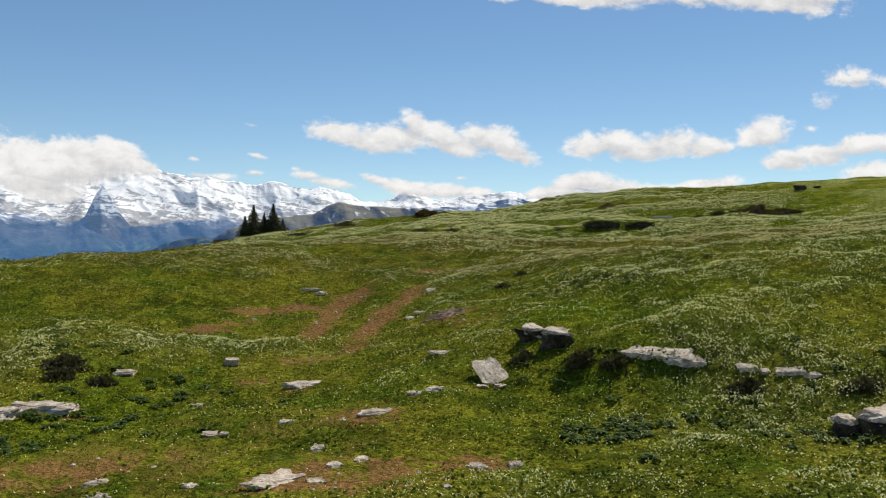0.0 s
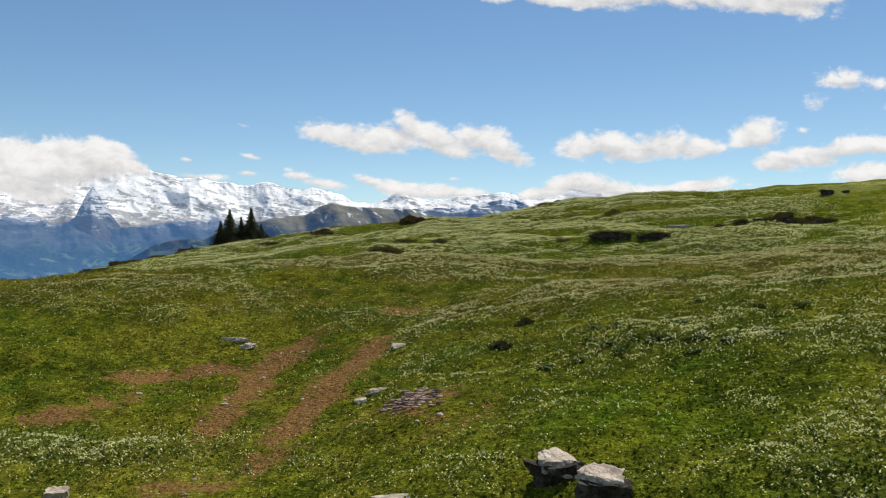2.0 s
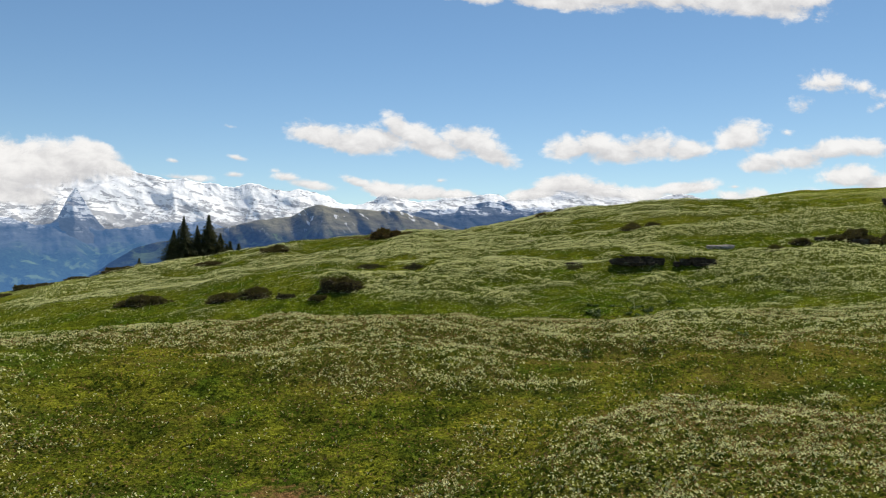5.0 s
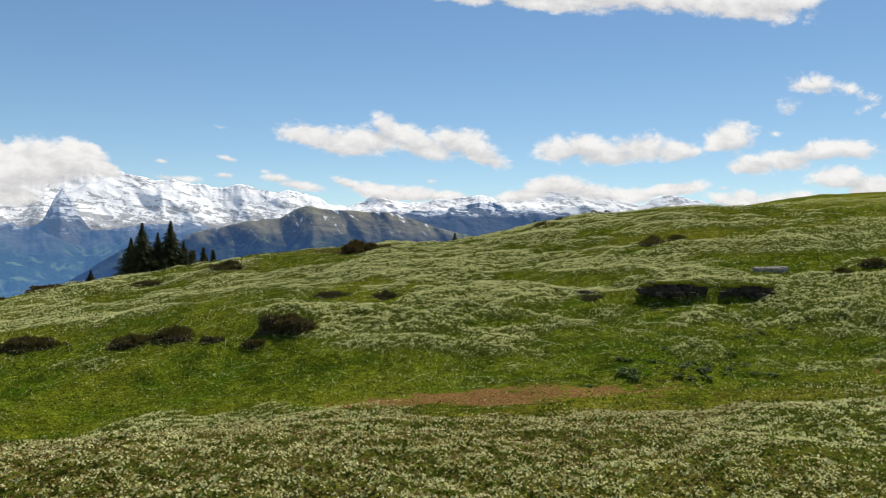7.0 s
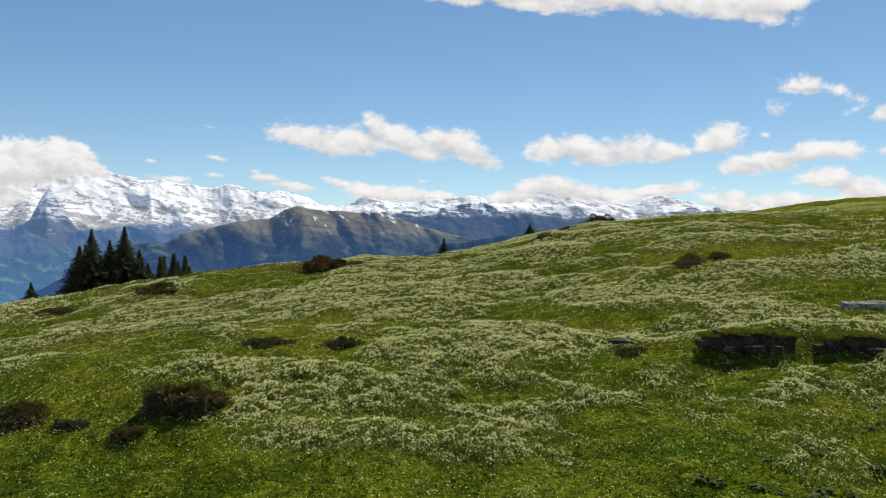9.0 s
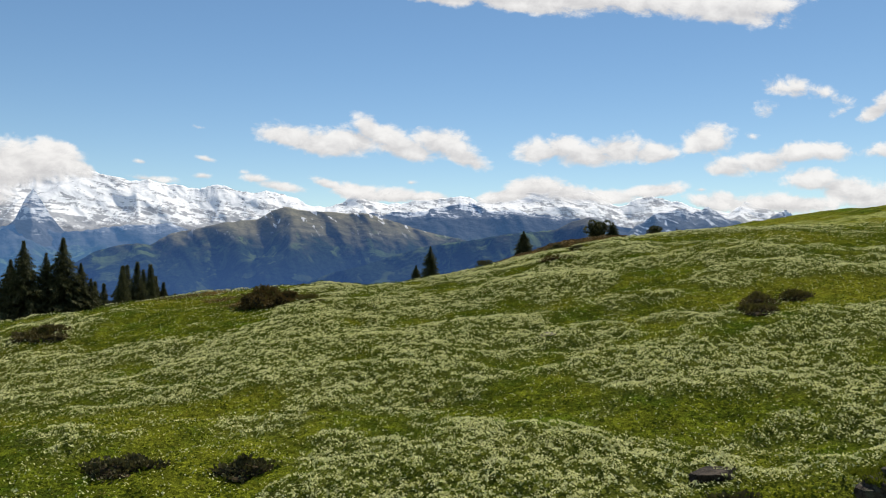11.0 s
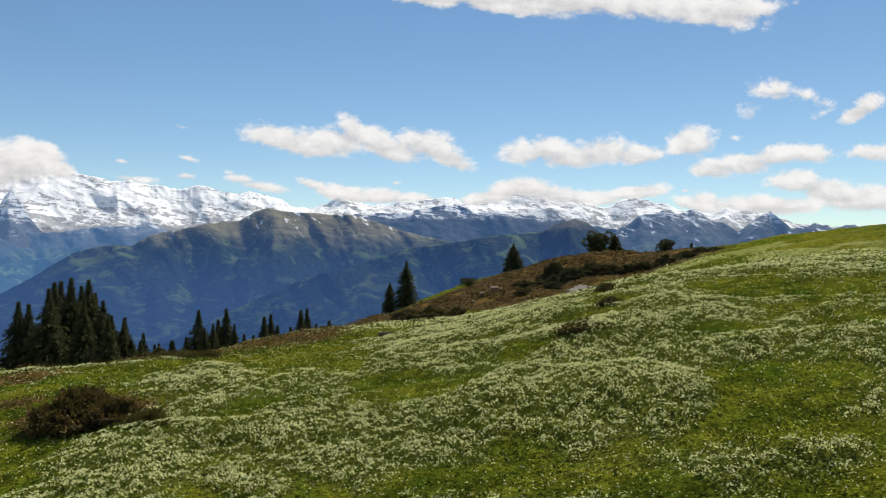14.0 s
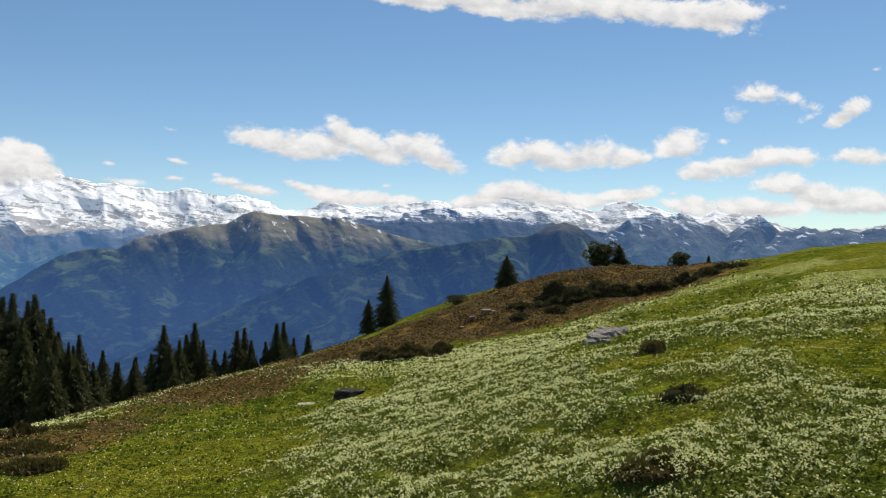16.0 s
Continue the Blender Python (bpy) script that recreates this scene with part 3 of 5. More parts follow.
def massif(name, label, crest, away, run, foot, mat, ribs, jag, seed, rows=72, step=0.085, back=250.0, power=1.25, spurs=()):
    """A mountain range: its crest is given by bearing and height angle (degrees), `away` metres off; the near slope is `run` metres long."""
    az = np.arange(crest[0][0], crest[-1][0] + step / 2, step)
    el = np.interp(az, *np.array(crest).T)
    el = el + jag * (ridged(az * 1.3, 0 * az + seed, seed, 3) - 0.55)
    smooth_top = away * np.tan(np.radians(np.interp(az, *np.array(crest).T))) + EYE[2]
    top = away * np.tan(np.radians(el)) + EYE[2]
    s = np.r_[np.linspace(0, 1, rows), 1.06, 1.25]
    a, t = np.meshgrid(az, s)
    wander = 0.25 * run * (fbm(a / 3 + 2.2 * t, 1.6 * t + seed, seed + 9, 4) - 0.5)
    r = away - run * (1 - t) + wander * np.minimum(t, 1) + np.where(t > 1, back * (t - 1), 0)
    x, y = EYE[0] + r * np.sin(np.radians(a)), EYE[1] + r * np.cos(np.radians(a))
    rise = np.minimum(t, 1) ** power
    stray = min(1.0, (crest[-1][0] - crest[0][0]) / 30) * np.clip(1 - t, 0, 1) * (9.0 * (fbm(a / 2.2, 2.5 * t + seed, seed + 3, 4) - 0.5) + 3.5 * np.sin(seed + 0.4 * a))
    under = away * np.tan(np.radians(np.interp(a + stray, *np.array(crest).T))) + EYE[2]
    z = foot + (under - foot) * rise + (top - smooth_top)[None] * np.minimum(t, 1) ** 6
    bow = np.clip(4 * t * (1 - t), 0, 1) ** 0.7
    side, down = a * away * 0.01745, t * run
    warp = 0.8 * fbm(side / 400, down / 400, seed + 5, 2)
    spur = ridged(side / 520 + warp, down / 620 + warp, seed + 40, 3)
    z = z + ribs * bow * (spur - 0.62) + 0.30 * ribs * bow * (ridged(side / 190 + warp, down / 170, seed + 77, 4) - 0.62)
    lean = 3.2 * (fbm(side / 330, down / 260, seed + 15, 3) - 0.5)
    for where, left, right, push, at, tall in spurs:
        off = a - where - lean * (1 - t) * 2.0
        z = z + push * np.exp(-((off / np.where(off < 0, left, right)) ** 2) - ((t - at) / tall) ** 2) * np.clip((1 - t) * 9, 0, 1)
    z = np.where(t > 1, top[None] - (t - 1) * (top[None] - foot) * 2.5, z)
    me = mesh_of(name, np.stack([x.ravel(), y.ravel(), z.ravel()], 1), grid_faces(len(s), len(az)), mat, True)
    return tagged(new(name, me), label, "mountain", kind="structure")


WOODS = ((0.011, 0.023, 0.012), (0.150, 0.215, 0.075))
# blue emission in each material stands for the air; on snow it also brightens
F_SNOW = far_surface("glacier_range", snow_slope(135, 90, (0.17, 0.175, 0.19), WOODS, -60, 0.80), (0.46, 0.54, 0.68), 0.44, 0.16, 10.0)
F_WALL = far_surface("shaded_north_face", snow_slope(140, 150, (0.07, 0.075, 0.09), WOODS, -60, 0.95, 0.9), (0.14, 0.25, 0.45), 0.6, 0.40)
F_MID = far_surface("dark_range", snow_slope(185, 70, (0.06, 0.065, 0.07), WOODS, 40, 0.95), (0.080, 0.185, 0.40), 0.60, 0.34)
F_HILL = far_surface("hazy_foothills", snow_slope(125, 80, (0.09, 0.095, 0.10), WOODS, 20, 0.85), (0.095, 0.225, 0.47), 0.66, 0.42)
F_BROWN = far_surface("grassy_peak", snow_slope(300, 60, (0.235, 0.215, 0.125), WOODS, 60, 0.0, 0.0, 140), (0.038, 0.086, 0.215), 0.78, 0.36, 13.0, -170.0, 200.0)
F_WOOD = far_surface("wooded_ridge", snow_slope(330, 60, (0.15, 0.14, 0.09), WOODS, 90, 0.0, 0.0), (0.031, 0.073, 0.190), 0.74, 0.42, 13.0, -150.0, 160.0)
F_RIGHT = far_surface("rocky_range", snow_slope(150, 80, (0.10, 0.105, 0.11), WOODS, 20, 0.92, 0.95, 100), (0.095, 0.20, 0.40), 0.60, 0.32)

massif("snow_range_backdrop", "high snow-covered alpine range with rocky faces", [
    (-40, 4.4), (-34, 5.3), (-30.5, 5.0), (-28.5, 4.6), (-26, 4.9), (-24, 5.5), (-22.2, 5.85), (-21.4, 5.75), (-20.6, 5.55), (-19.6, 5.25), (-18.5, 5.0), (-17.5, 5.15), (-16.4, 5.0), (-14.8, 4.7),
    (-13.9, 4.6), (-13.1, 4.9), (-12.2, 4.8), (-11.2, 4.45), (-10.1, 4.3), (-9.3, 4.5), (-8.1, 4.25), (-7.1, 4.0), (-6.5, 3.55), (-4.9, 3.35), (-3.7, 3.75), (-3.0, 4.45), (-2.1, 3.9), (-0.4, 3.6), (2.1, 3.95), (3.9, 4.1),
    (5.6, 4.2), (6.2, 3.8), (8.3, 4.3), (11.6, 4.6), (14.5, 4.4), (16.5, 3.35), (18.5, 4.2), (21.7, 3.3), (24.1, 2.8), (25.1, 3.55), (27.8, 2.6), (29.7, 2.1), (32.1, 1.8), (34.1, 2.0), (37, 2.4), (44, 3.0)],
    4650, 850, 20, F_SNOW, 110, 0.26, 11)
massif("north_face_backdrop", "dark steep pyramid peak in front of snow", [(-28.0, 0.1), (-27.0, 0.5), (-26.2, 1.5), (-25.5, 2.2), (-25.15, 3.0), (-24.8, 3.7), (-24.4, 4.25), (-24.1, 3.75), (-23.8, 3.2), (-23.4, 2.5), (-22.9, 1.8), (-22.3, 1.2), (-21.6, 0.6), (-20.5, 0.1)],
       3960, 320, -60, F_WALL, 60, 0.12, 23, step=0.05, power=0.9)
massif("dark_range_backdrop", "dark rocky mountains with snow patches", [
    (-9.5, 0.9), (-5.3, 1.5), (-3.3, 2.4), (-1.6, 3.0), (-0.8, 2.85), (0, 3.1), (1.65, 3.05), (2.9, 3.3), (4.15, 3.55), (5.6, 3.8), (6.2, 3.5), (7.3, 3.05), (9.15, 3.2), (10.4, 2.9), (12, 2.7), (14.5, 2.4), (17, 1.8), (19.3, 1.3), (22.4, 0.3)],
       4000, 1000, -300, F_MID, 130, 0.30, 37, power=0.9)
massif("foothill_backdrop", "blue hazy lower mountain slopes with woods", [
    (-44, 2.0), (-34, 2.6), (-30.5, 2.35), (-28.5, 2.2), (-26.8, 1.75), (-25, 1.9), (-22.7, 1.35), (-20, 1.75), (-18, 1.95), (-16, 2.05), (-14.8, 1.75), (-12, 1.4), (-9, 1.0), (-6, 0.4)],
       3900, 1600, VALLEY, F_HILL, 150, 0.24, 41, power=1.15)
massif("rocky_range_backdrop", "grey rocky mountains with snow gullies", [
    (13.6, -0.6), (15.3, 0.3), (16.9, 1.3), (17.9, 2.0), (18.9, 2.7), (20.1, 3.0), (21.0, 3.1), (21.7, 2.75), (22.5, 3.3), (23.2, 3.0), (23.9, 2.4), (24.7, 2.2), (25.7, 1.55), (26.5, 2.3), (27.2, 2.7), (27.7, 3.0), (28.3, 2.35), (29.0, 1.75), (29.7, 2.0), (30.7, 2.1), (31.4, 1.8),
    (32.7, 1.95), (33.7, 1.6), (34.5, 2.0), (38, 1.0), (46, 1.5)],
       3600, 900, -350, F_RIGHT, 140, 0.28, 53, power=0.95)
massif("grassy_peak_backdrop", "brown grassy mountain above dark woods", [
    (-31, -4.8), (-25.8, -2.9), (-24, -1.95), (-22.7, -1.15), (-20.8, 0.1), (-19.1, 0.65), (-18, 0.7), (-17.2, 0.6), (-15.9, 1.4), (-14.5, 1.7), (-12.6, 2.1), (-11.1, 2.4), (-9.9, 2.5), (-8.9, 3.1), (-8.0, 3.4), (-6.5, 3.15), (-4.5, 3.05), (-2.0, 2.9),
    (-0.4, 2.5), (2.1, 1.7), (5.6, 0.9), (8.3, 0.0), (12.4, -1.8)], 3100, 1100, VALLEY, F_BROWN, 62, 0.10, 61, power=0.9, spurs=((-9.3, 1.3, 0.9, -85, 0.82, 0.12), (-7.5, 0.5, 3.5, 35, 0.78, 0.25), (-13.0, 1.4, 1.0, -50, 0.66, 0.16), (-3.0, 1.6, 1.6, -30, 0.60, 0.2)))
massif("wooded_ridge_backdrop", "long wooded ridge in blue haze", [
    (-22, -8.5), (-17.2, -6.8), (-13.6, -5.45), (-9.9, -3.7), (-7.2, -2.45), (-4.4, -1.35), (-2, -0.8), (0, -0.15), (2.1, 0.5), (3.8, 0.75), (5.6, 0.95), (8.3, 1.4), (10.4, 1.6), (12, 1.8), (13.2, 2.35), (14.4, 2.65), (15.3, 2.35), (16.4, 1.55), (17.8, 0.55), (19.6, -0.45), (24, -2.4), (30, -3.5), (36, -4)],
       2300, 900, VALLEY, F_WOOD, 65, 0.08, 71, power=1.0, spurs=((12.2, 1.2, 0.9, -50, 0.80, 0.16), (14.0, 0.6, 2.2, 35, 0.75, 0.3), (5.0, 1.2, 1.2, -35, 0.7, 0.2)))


# the cloud that lies on the summit and hangs down before its flank, and the banks on the crest
SUMMIT_CLOUD = [(-0.550, 0.100, 0.075, 0.042, 0, 1.2), (-0.486, 0.108, 0.078, 0.034, 0, 1.2), (-0.432, 0.116, 0.044, 0.024, 0.15, 1.1), (-0.402, 0.108, 0.030, 0.015, 0.45, 1.0), (-0.515, 0.070, 0.055, 0.022, 0, 0.85), (-0.300, 0.094, 0.030, 0.006, 0.1, 0.55)]
CREST_CLOUD = [(0.188, 0.085, 0.046, 0.014, 0, 1.05), (0.235, 0.076, 0.058, 0.012, 0.1, 0.9), (0.147, 0.074, 0.050, 0.010, -0.15, 1.0), (0.345, 0.081, 0.042, 0.009, -0.1, 0.9), (-0.045, 0.077, 0.042, 0.012, 0.15, 0.95), (0.005, 0.073, 0.050, 0.009, 0, 0.9), (0.420, 0.066, 0.034, 0.012, 0.2, 0.95), (0.530, 0.066, 0.080, 0.012, 0, 0.95)]


def cloud_sheet(label, puffs, away):
    """Cloud before the far range, on a curved sheet; its light and grey shade are put in as emission."""
    mat = bpy.data.materials.new("cloud")
    mat.use_nodes = True
    n = Nodes(mat.node_tree)
    parts = n.add("ShaderNodeSeparateXYZ")
    n.put(parts.inputs[0], n.add("ShaderNodeNewGeometry").outputs["Position"])
    x, y, z = parts.outputs
    ahead = n.math("SUBTRACT", y, EYE[1])
    cover, white = cloud_nodes(n, n.math("DIVIDE", n.math("SUBTRACT", x, EYE[0]), ahead), n.math("DIVIDE", n.math("SUBTRACT", z, EYE[2]), ahead), puffs)
    glow, clear, both, out = (n.add("ShaderNode" + k) for k in ("Emission", "BsdfTransparent", "MixShader", "OutputMaterial"))
    n.put(glow.inputs[0], white)
    glow.inputs[1].default_value = SKY_STRENGTH
    n.put(both.inputs[0], n.math("MULTIPLY", cover, 0.97))
    n.put(both.inputs[1], clear.outputs[0])
    n.put(both.inputs[2], glow.outputs[0])
    n.put(out.inputs[0], both.outputs[0])
    left, right = min(p[0] - 1.7 * p[2] for p in puffs), max(p[0] + 1.7 * p[2] for p in puffs)
    foot, top = min(p[1] - 1.7 * p[3] for p in puffs), max(p[1] + 1.7 * p[3] for p in puffs)
    u, v = (g.ravel() for g in np.meshgrid(np.linspace(left, right, 33), np.linspace(foot, top, 5)))
    y = away / np.hypot(1, u)
    me = mesh_of("cloud_backdrop", np.stack([EYE[0] + u * y, EYE[1] + y, EYE[2] + v * y], 1), grid_faces(5, 33), mat, True)
    ob = tagged(new("cloud_backdrop", me), label, "cloud", kind="structure")
    ob.visible_shadow = False


cloud_sheet("white cloud lying on the snowy summit", SUMMIT_CLOUD, 3800)
cloud_sheet("low white cloud banks along the snowy crest", CREST_CLOUD, 4350)


# ---- things ----
def part(name, mesh, parent, label=""):
    """Links a mesh as one part under a thing."""
    ob = new(name, mesh)
    ob.parent = parent
    return tagged(ob, label)


def thing(name, label, category, group="", mesh=None):
    return tagged(new(name, mesh), label, category, group)


def turned(az):
    c, s = np.cos(az), np.sin(az)
    return c, s


def rock_mesh(name, size, seed, mat, detail=3, rough=0.10, under=-0.40):
    """A broken block: a ball cut by joint planes at nearly right angles and a few odd breaks, with uneven faces."""
    rng = random.Random(seed)
    bm = bmesh.new()
    bmesh.ops.create_icosphere(bm, subdivisions=detail, radius=1.25)
    skew = Matrix.Rotation(rng.uniform(-0.6, 0.6), 3, "Z") @ Matrix.Rotation(rng.uniform(-0.22, 0.22), 3, "X") @ Matrix.Rotation(rng.uniform(-0.22, 0.22), 3, "Y")
    planes = []
    for axis in ((1, 0, 0), (-1, 0, 0), (0, 1, 0), (0, -1, 0), (0, 0, 1), (0, 0, -1)):
        d = skew @ (Vector(axis) + Vector((rng.gauss(0, 0.16), rng.gauss(0, 0.16), rng.gauss(0, 0.10))))
        planes.append((d.normalized(), rng.uniform(0.62, 0.82)))
    for _ in range(5):
        d = Vector((rng.gauss(0, 1), rng.gauss(0, 1), rng.gauss(0, 0.7))).normalized()
        planes.append((d, rng.uniform(0.70, 0.98)))
    split = [(Vector((rng.uniform(-0.25, 0.25), -1.0, under)).normalized(), rng.uniform(0.42, 0.56)), (Vector((rng.uniform(-0.1, 0.1), -0.12, 1.0)).normalized(), rng.uniform(0.42, 0.52))]
    shift = Vector((seed * 3.1, seed * 1.7, 0))
    for v in bm.verts:
        for d, far in planes + planes[:6] + split + split:
            over = v.co.dot(d) - far
            if over > 0:
                v.co -= d * over
        v.co *= 1 + 1.6 * rough * noise.noise(v.co * 1.7 + shift) + rough * noise.noise(v.co * 4.5 + shift) + 0.8 * rough * noise.noise(v.co * 9 + shift) + 0.5 * rough * noise.noise(v.co * 19 + shift)
        v.co.x *= size[0] * 0.60
        v.co.y *= size[1] * 0.60
        v.co.z *= size[2] * 0.66
    me = bpy.data.meshes.new(name)
    bm.to_mesh(me)
    bm.free()
    me.materials.append(mat)
    return me


def rock(name, label, x, y, size, turn, seed, mat, sink=0.3, lean=0.0, group="", detail=3, under=-0.40, rough=0.10):
    ob = thing(name, label, "rock", group, rock_mesh(name, size, seed, mat, detail, rough, under))
    ob.matrix_basis = pose(x, y, ground_at(x, y) + size[2] * (0.46 - sink), lean, 0, turn)
    return ob


def blades(x, y, z, height, width, rng, count=3, spread=0.5):
    """Narrow upright triangles, `count` at each place."""
    n = len(x)
    i = np.repeat(np.arange(n), count)
    az = rng.uniform(0, 2 * np.pi, n * count)
    c, s = turned(az)
    h, w = height[i] * rng.uniform(0.6, 1.1, len(i)), width[i]
    bx, by = x[i] + rng.normal(0, 1, len(i)) * w * 1.2, y[i] + rng.normal(0, 1, len(i)) * w * 1.2
    lean = rng.uniform(0.1, spread, len(i)) * h
    la = rng.uniform(0, 2 * np.pi, len(i))
    v = np.empty((len(i), 3, 3))
    v[:, 0] = np.stack([bx - c * w, by - s * w, z[i] - 0.02], 1)
    v[:, 1] = np.stack([bx + c * w, by + s * w, z[i] - 0.02], 1)
    v[:, 2] = np.stack([bx + np.cos(la) * lean, by + np.sin(la) * lean, z[i] + h], 1)
    return v.reshape(-1, 3), np.arange(len(i) * 3).reshape(-1, 3)


def leaf_quads(p, out, size, rng, droop=0.3, wide=0.32):
    """A small kite-shaped leaf or needle spray at each place p, pointing along out."""
    n = len(p)
    side = np.cross(out, rng.normal(0, 1, (n, 3)))
    side /= np.linalg.norm(side, axis=1, keepdims=True) + 1e-9
    s = size[:, None]
    mid = p + out * s * 0.5
    tip = p + out * s
    tip[:, 2] -= droop * size
    v = np.stack([p, mid + side * s * wide, tip, mid - side * s * wide], 1)
    return v.reshape(-1, 3), np.arange(n * 4).reshape(-1, 4)


def sown(total, seed, fall):
    """Random places over the near meadow, thinner where the camera never comes close."""
    rng = np.random.default_rng(seed)
    x, y = rng.uniform(-44, 58, total), rng.uniform(10, 212, total)
    d = eye_distance(x, y)
    rim = np.minimum(np.minimum(x + 44, 58 - x), 212 - y) / 14
    keep = rng.uniform(0, 1, total) < np.minimum(1, (24 / d) ** fall) * np.clip(rim, 0, 1)
    x, y, d = x[keep], y[keep], d[keep]
    keep = rng.uniform(0, 1, len(x)) < 1 - np.clip(bare_at(x, y) * 1.5, 0, 0.95)
    return rng, x[keep], y[keep], d[keep]


def make_grass():
    rng, x, y, d = sown(620000, 4, 1.9)
    keep = rng.uniform(0, 1, len(x)) < 0.9 * (1 - 0.7 * heath_at(x, y)) * (1 - 0.6 * bloom_at(x, y)) * np.clip((62 - d) / 25, 0, 1)
    x, y, d = x[keep], y[keep], d[keep]
    tall = fbm(x / 2.5, y / 2.5, 31, 3)
    height = (0.02 + 0.08 * tall**1.5) * rng.uniform(0.7, 1.5, len(x))
    v, f = blades(x, y, land(x, y), height, 0.013 * np.maximum(1, d / 22), rng, 2, 1.8)
    tagged(new("grass", mesh_of("grass", v, f, M_GRASS)), "short green and yellowish alpine meadow grass", "grass", kind="stuff")


def make_flowers():
    rng, x, y, d = sown(9000000, 5, 1.9)
    bloom, lump, head = bloom_at(x, y), fbm(x / 0.75, y / 0.75, 51, 3), fbm(x / 0.24, y / 0.24, 53, 2)
    head = np.clip((0.3 * lump + 0.7 * head - 0.44) / 0.12, 0, 1)
    canopy = (0.03 + 0.12 * np.clip(lump - 0.30, 0, 1) + 0.12 * head) * (0.3 + 0.7 * bloom)
    z = land(x, y)
    keep = rng.uniform(0, 1, len(x)) < bloom * (0.09 + 0.80 * head**1.6) * np.interp(y, (98, 110), (1.0, 0.78))
    p = np.stack([x, y, z + canopy * rng.uniform(0.80, 1.15, len(x)) + 0.03], 1)[keep]
    size = rng.uniform(0.025, 0.047, len(p)) * (1 + 0.12 * np.clip(bloom[keep] / 0.4 - 1.5, 0, 1)) * np.interp(y[keep], (46, 58, 79, 86, 96, 103), (0.75, 0.92, 0.92, 0.78, 0.92, 0.96)) * np.maximum(1, d[keep] / 30)
    v, f = petals(p, size, rng)
    tagged(new("white_flowers", mesh_of("white_flowers", v, f, M_BLOOM)), "countless small white meadow flowers on thin stalks", "flowers", kind="stuff")
    tuft = np.clip((fbm(x / 0.9, y / 0.7, 81, 3) - 0.58) / 0.06, 0, 1)
    keep = rng.uniform(0, 1, len(x)) < 0.028 + 0.07 * bloom + 0.11 * tuft
    p = np.stack([x, y, z + (canopy + 0.16 * tuft) * rng.uniform(0.2, 1.0, len(x)) + 0.01], 1)[keep]
    v, f = flat_leaves(p, rng.uniform(0.034, 0.068, len(p)) * np.maximum(1, d[keep] / 28), rng, 0.8)
    tagged(new("herbs", mesh_of("herbs", v, f, M_HERB)), "low leafy meadow herbs between the flowers", "herbs", kind="stuff")
    keep = rng.uniform(0, 1, len(x)) < 0.42 * (0.15 + bloom) * np.interp(y, (40, 50, 76, 84), (0, 1, 1, 0)) * np.clip(fbm(x / 5, y / 4, 71, 3) * 4 - 1.3, 0.1, 1)
    p = np.stack([x, y, z + canopy * rng.uniform(0.7, 1.25, len(x)) + 0.04], 1)[keep]
    v, f = flat_leaves(p, rng.uniform(0.020, 0.045, len(p)) * np.maximum(1, d[keep] / 26), rng, 0.7)
    tagged(new("seed_heads", mesh_of("seed_heads", v, f, M_OCHRE)), "ochre and brown seed heads among the flowers", "seed heads", kind="stuff")
    rng, x, y, d = sown(200000, 7, 1.8)
    keep = rng.uniform(0, 1, len(x)) < np.clip((fbm(x / 3, y / 3, 57, 3) - 0.4) / 0.2, 0.03, 0.7)
    x, y, d = x[keep], y[keep], d[keep]
    p = np.stack([x, y, land(x, y) + rng.uniform(0.06, 0.18, len(x))], 1)
    v, f = flat_leaves(p, rng.uniform(0.010, 0.020, len(x)) * np.maximum(1, d / 25), rng, 0.5)
    tagged(new("yellow_flowers", mesh_of("yellow_flowers", v, f, M_YELLOW)), "small scattered yellow meadow flowers", "flowers", kind="stuff")


def make_heath():
    rng = np.random.default_rng(6)
    x, y = rng.uniform(-64, 84, 760000), rng.uniform(100, 266, 760000)
    cover = heath_at(x, y)
    keep = rng.uniform(0, 1, len(x)) < 0.9 * np.clip((cover - 0.3) / 0.5, 0, 1)
    x, y, cover = x[keep], y[keep], cover[keep]
    tall = fbm(x / 3.2, y / 3.2, 61, 3)
    p = np.stack([x, y, land(x, y) + rng.uniform(0.5, 1.0, len(x)) * (0.06 + 1.1 * np.clip(tall - 0.40, 0, 1) * cover)], 1)
    v, f = flat_leaves(p, rng.uniform(0.05, 0.13, len(x)) * np.interp(y, (170, 220), (0.9, 1.5)), rng, 0.45)
    x, y = rng.uniform(-14, 6, 60000), rng.uniform(124, 144, 60000)
    keep = rng.uniform(0, 1, len(x)) < np.clip(1.6 * heath_at(x, y) - 0.3, 0, 0.7)
    x, y = x[keep], y[keep]
    p = np.stack([x, y, land(x, y) + rng.uniform(0.1, 1.0, len(x)) * (0.05 + 0.75 * np.clip(fbm(x / 1.4, y / 1.4, 63, 3) - 0.3, 0, 1))], 1)
    v2, f2 = flat_leaves(p, rng.uniform(0.025, 0.060, len(x)), rng, 0.8)
    v, f = np.concatenate([v, v2]), np.concatenate([f, f2 + len(v)])
    tagged(new("heath", mesh_of("heath", v, f, M_HEATH)), "low brown dwarf-shrub heath on the knoll", "heath", kind="stuff")


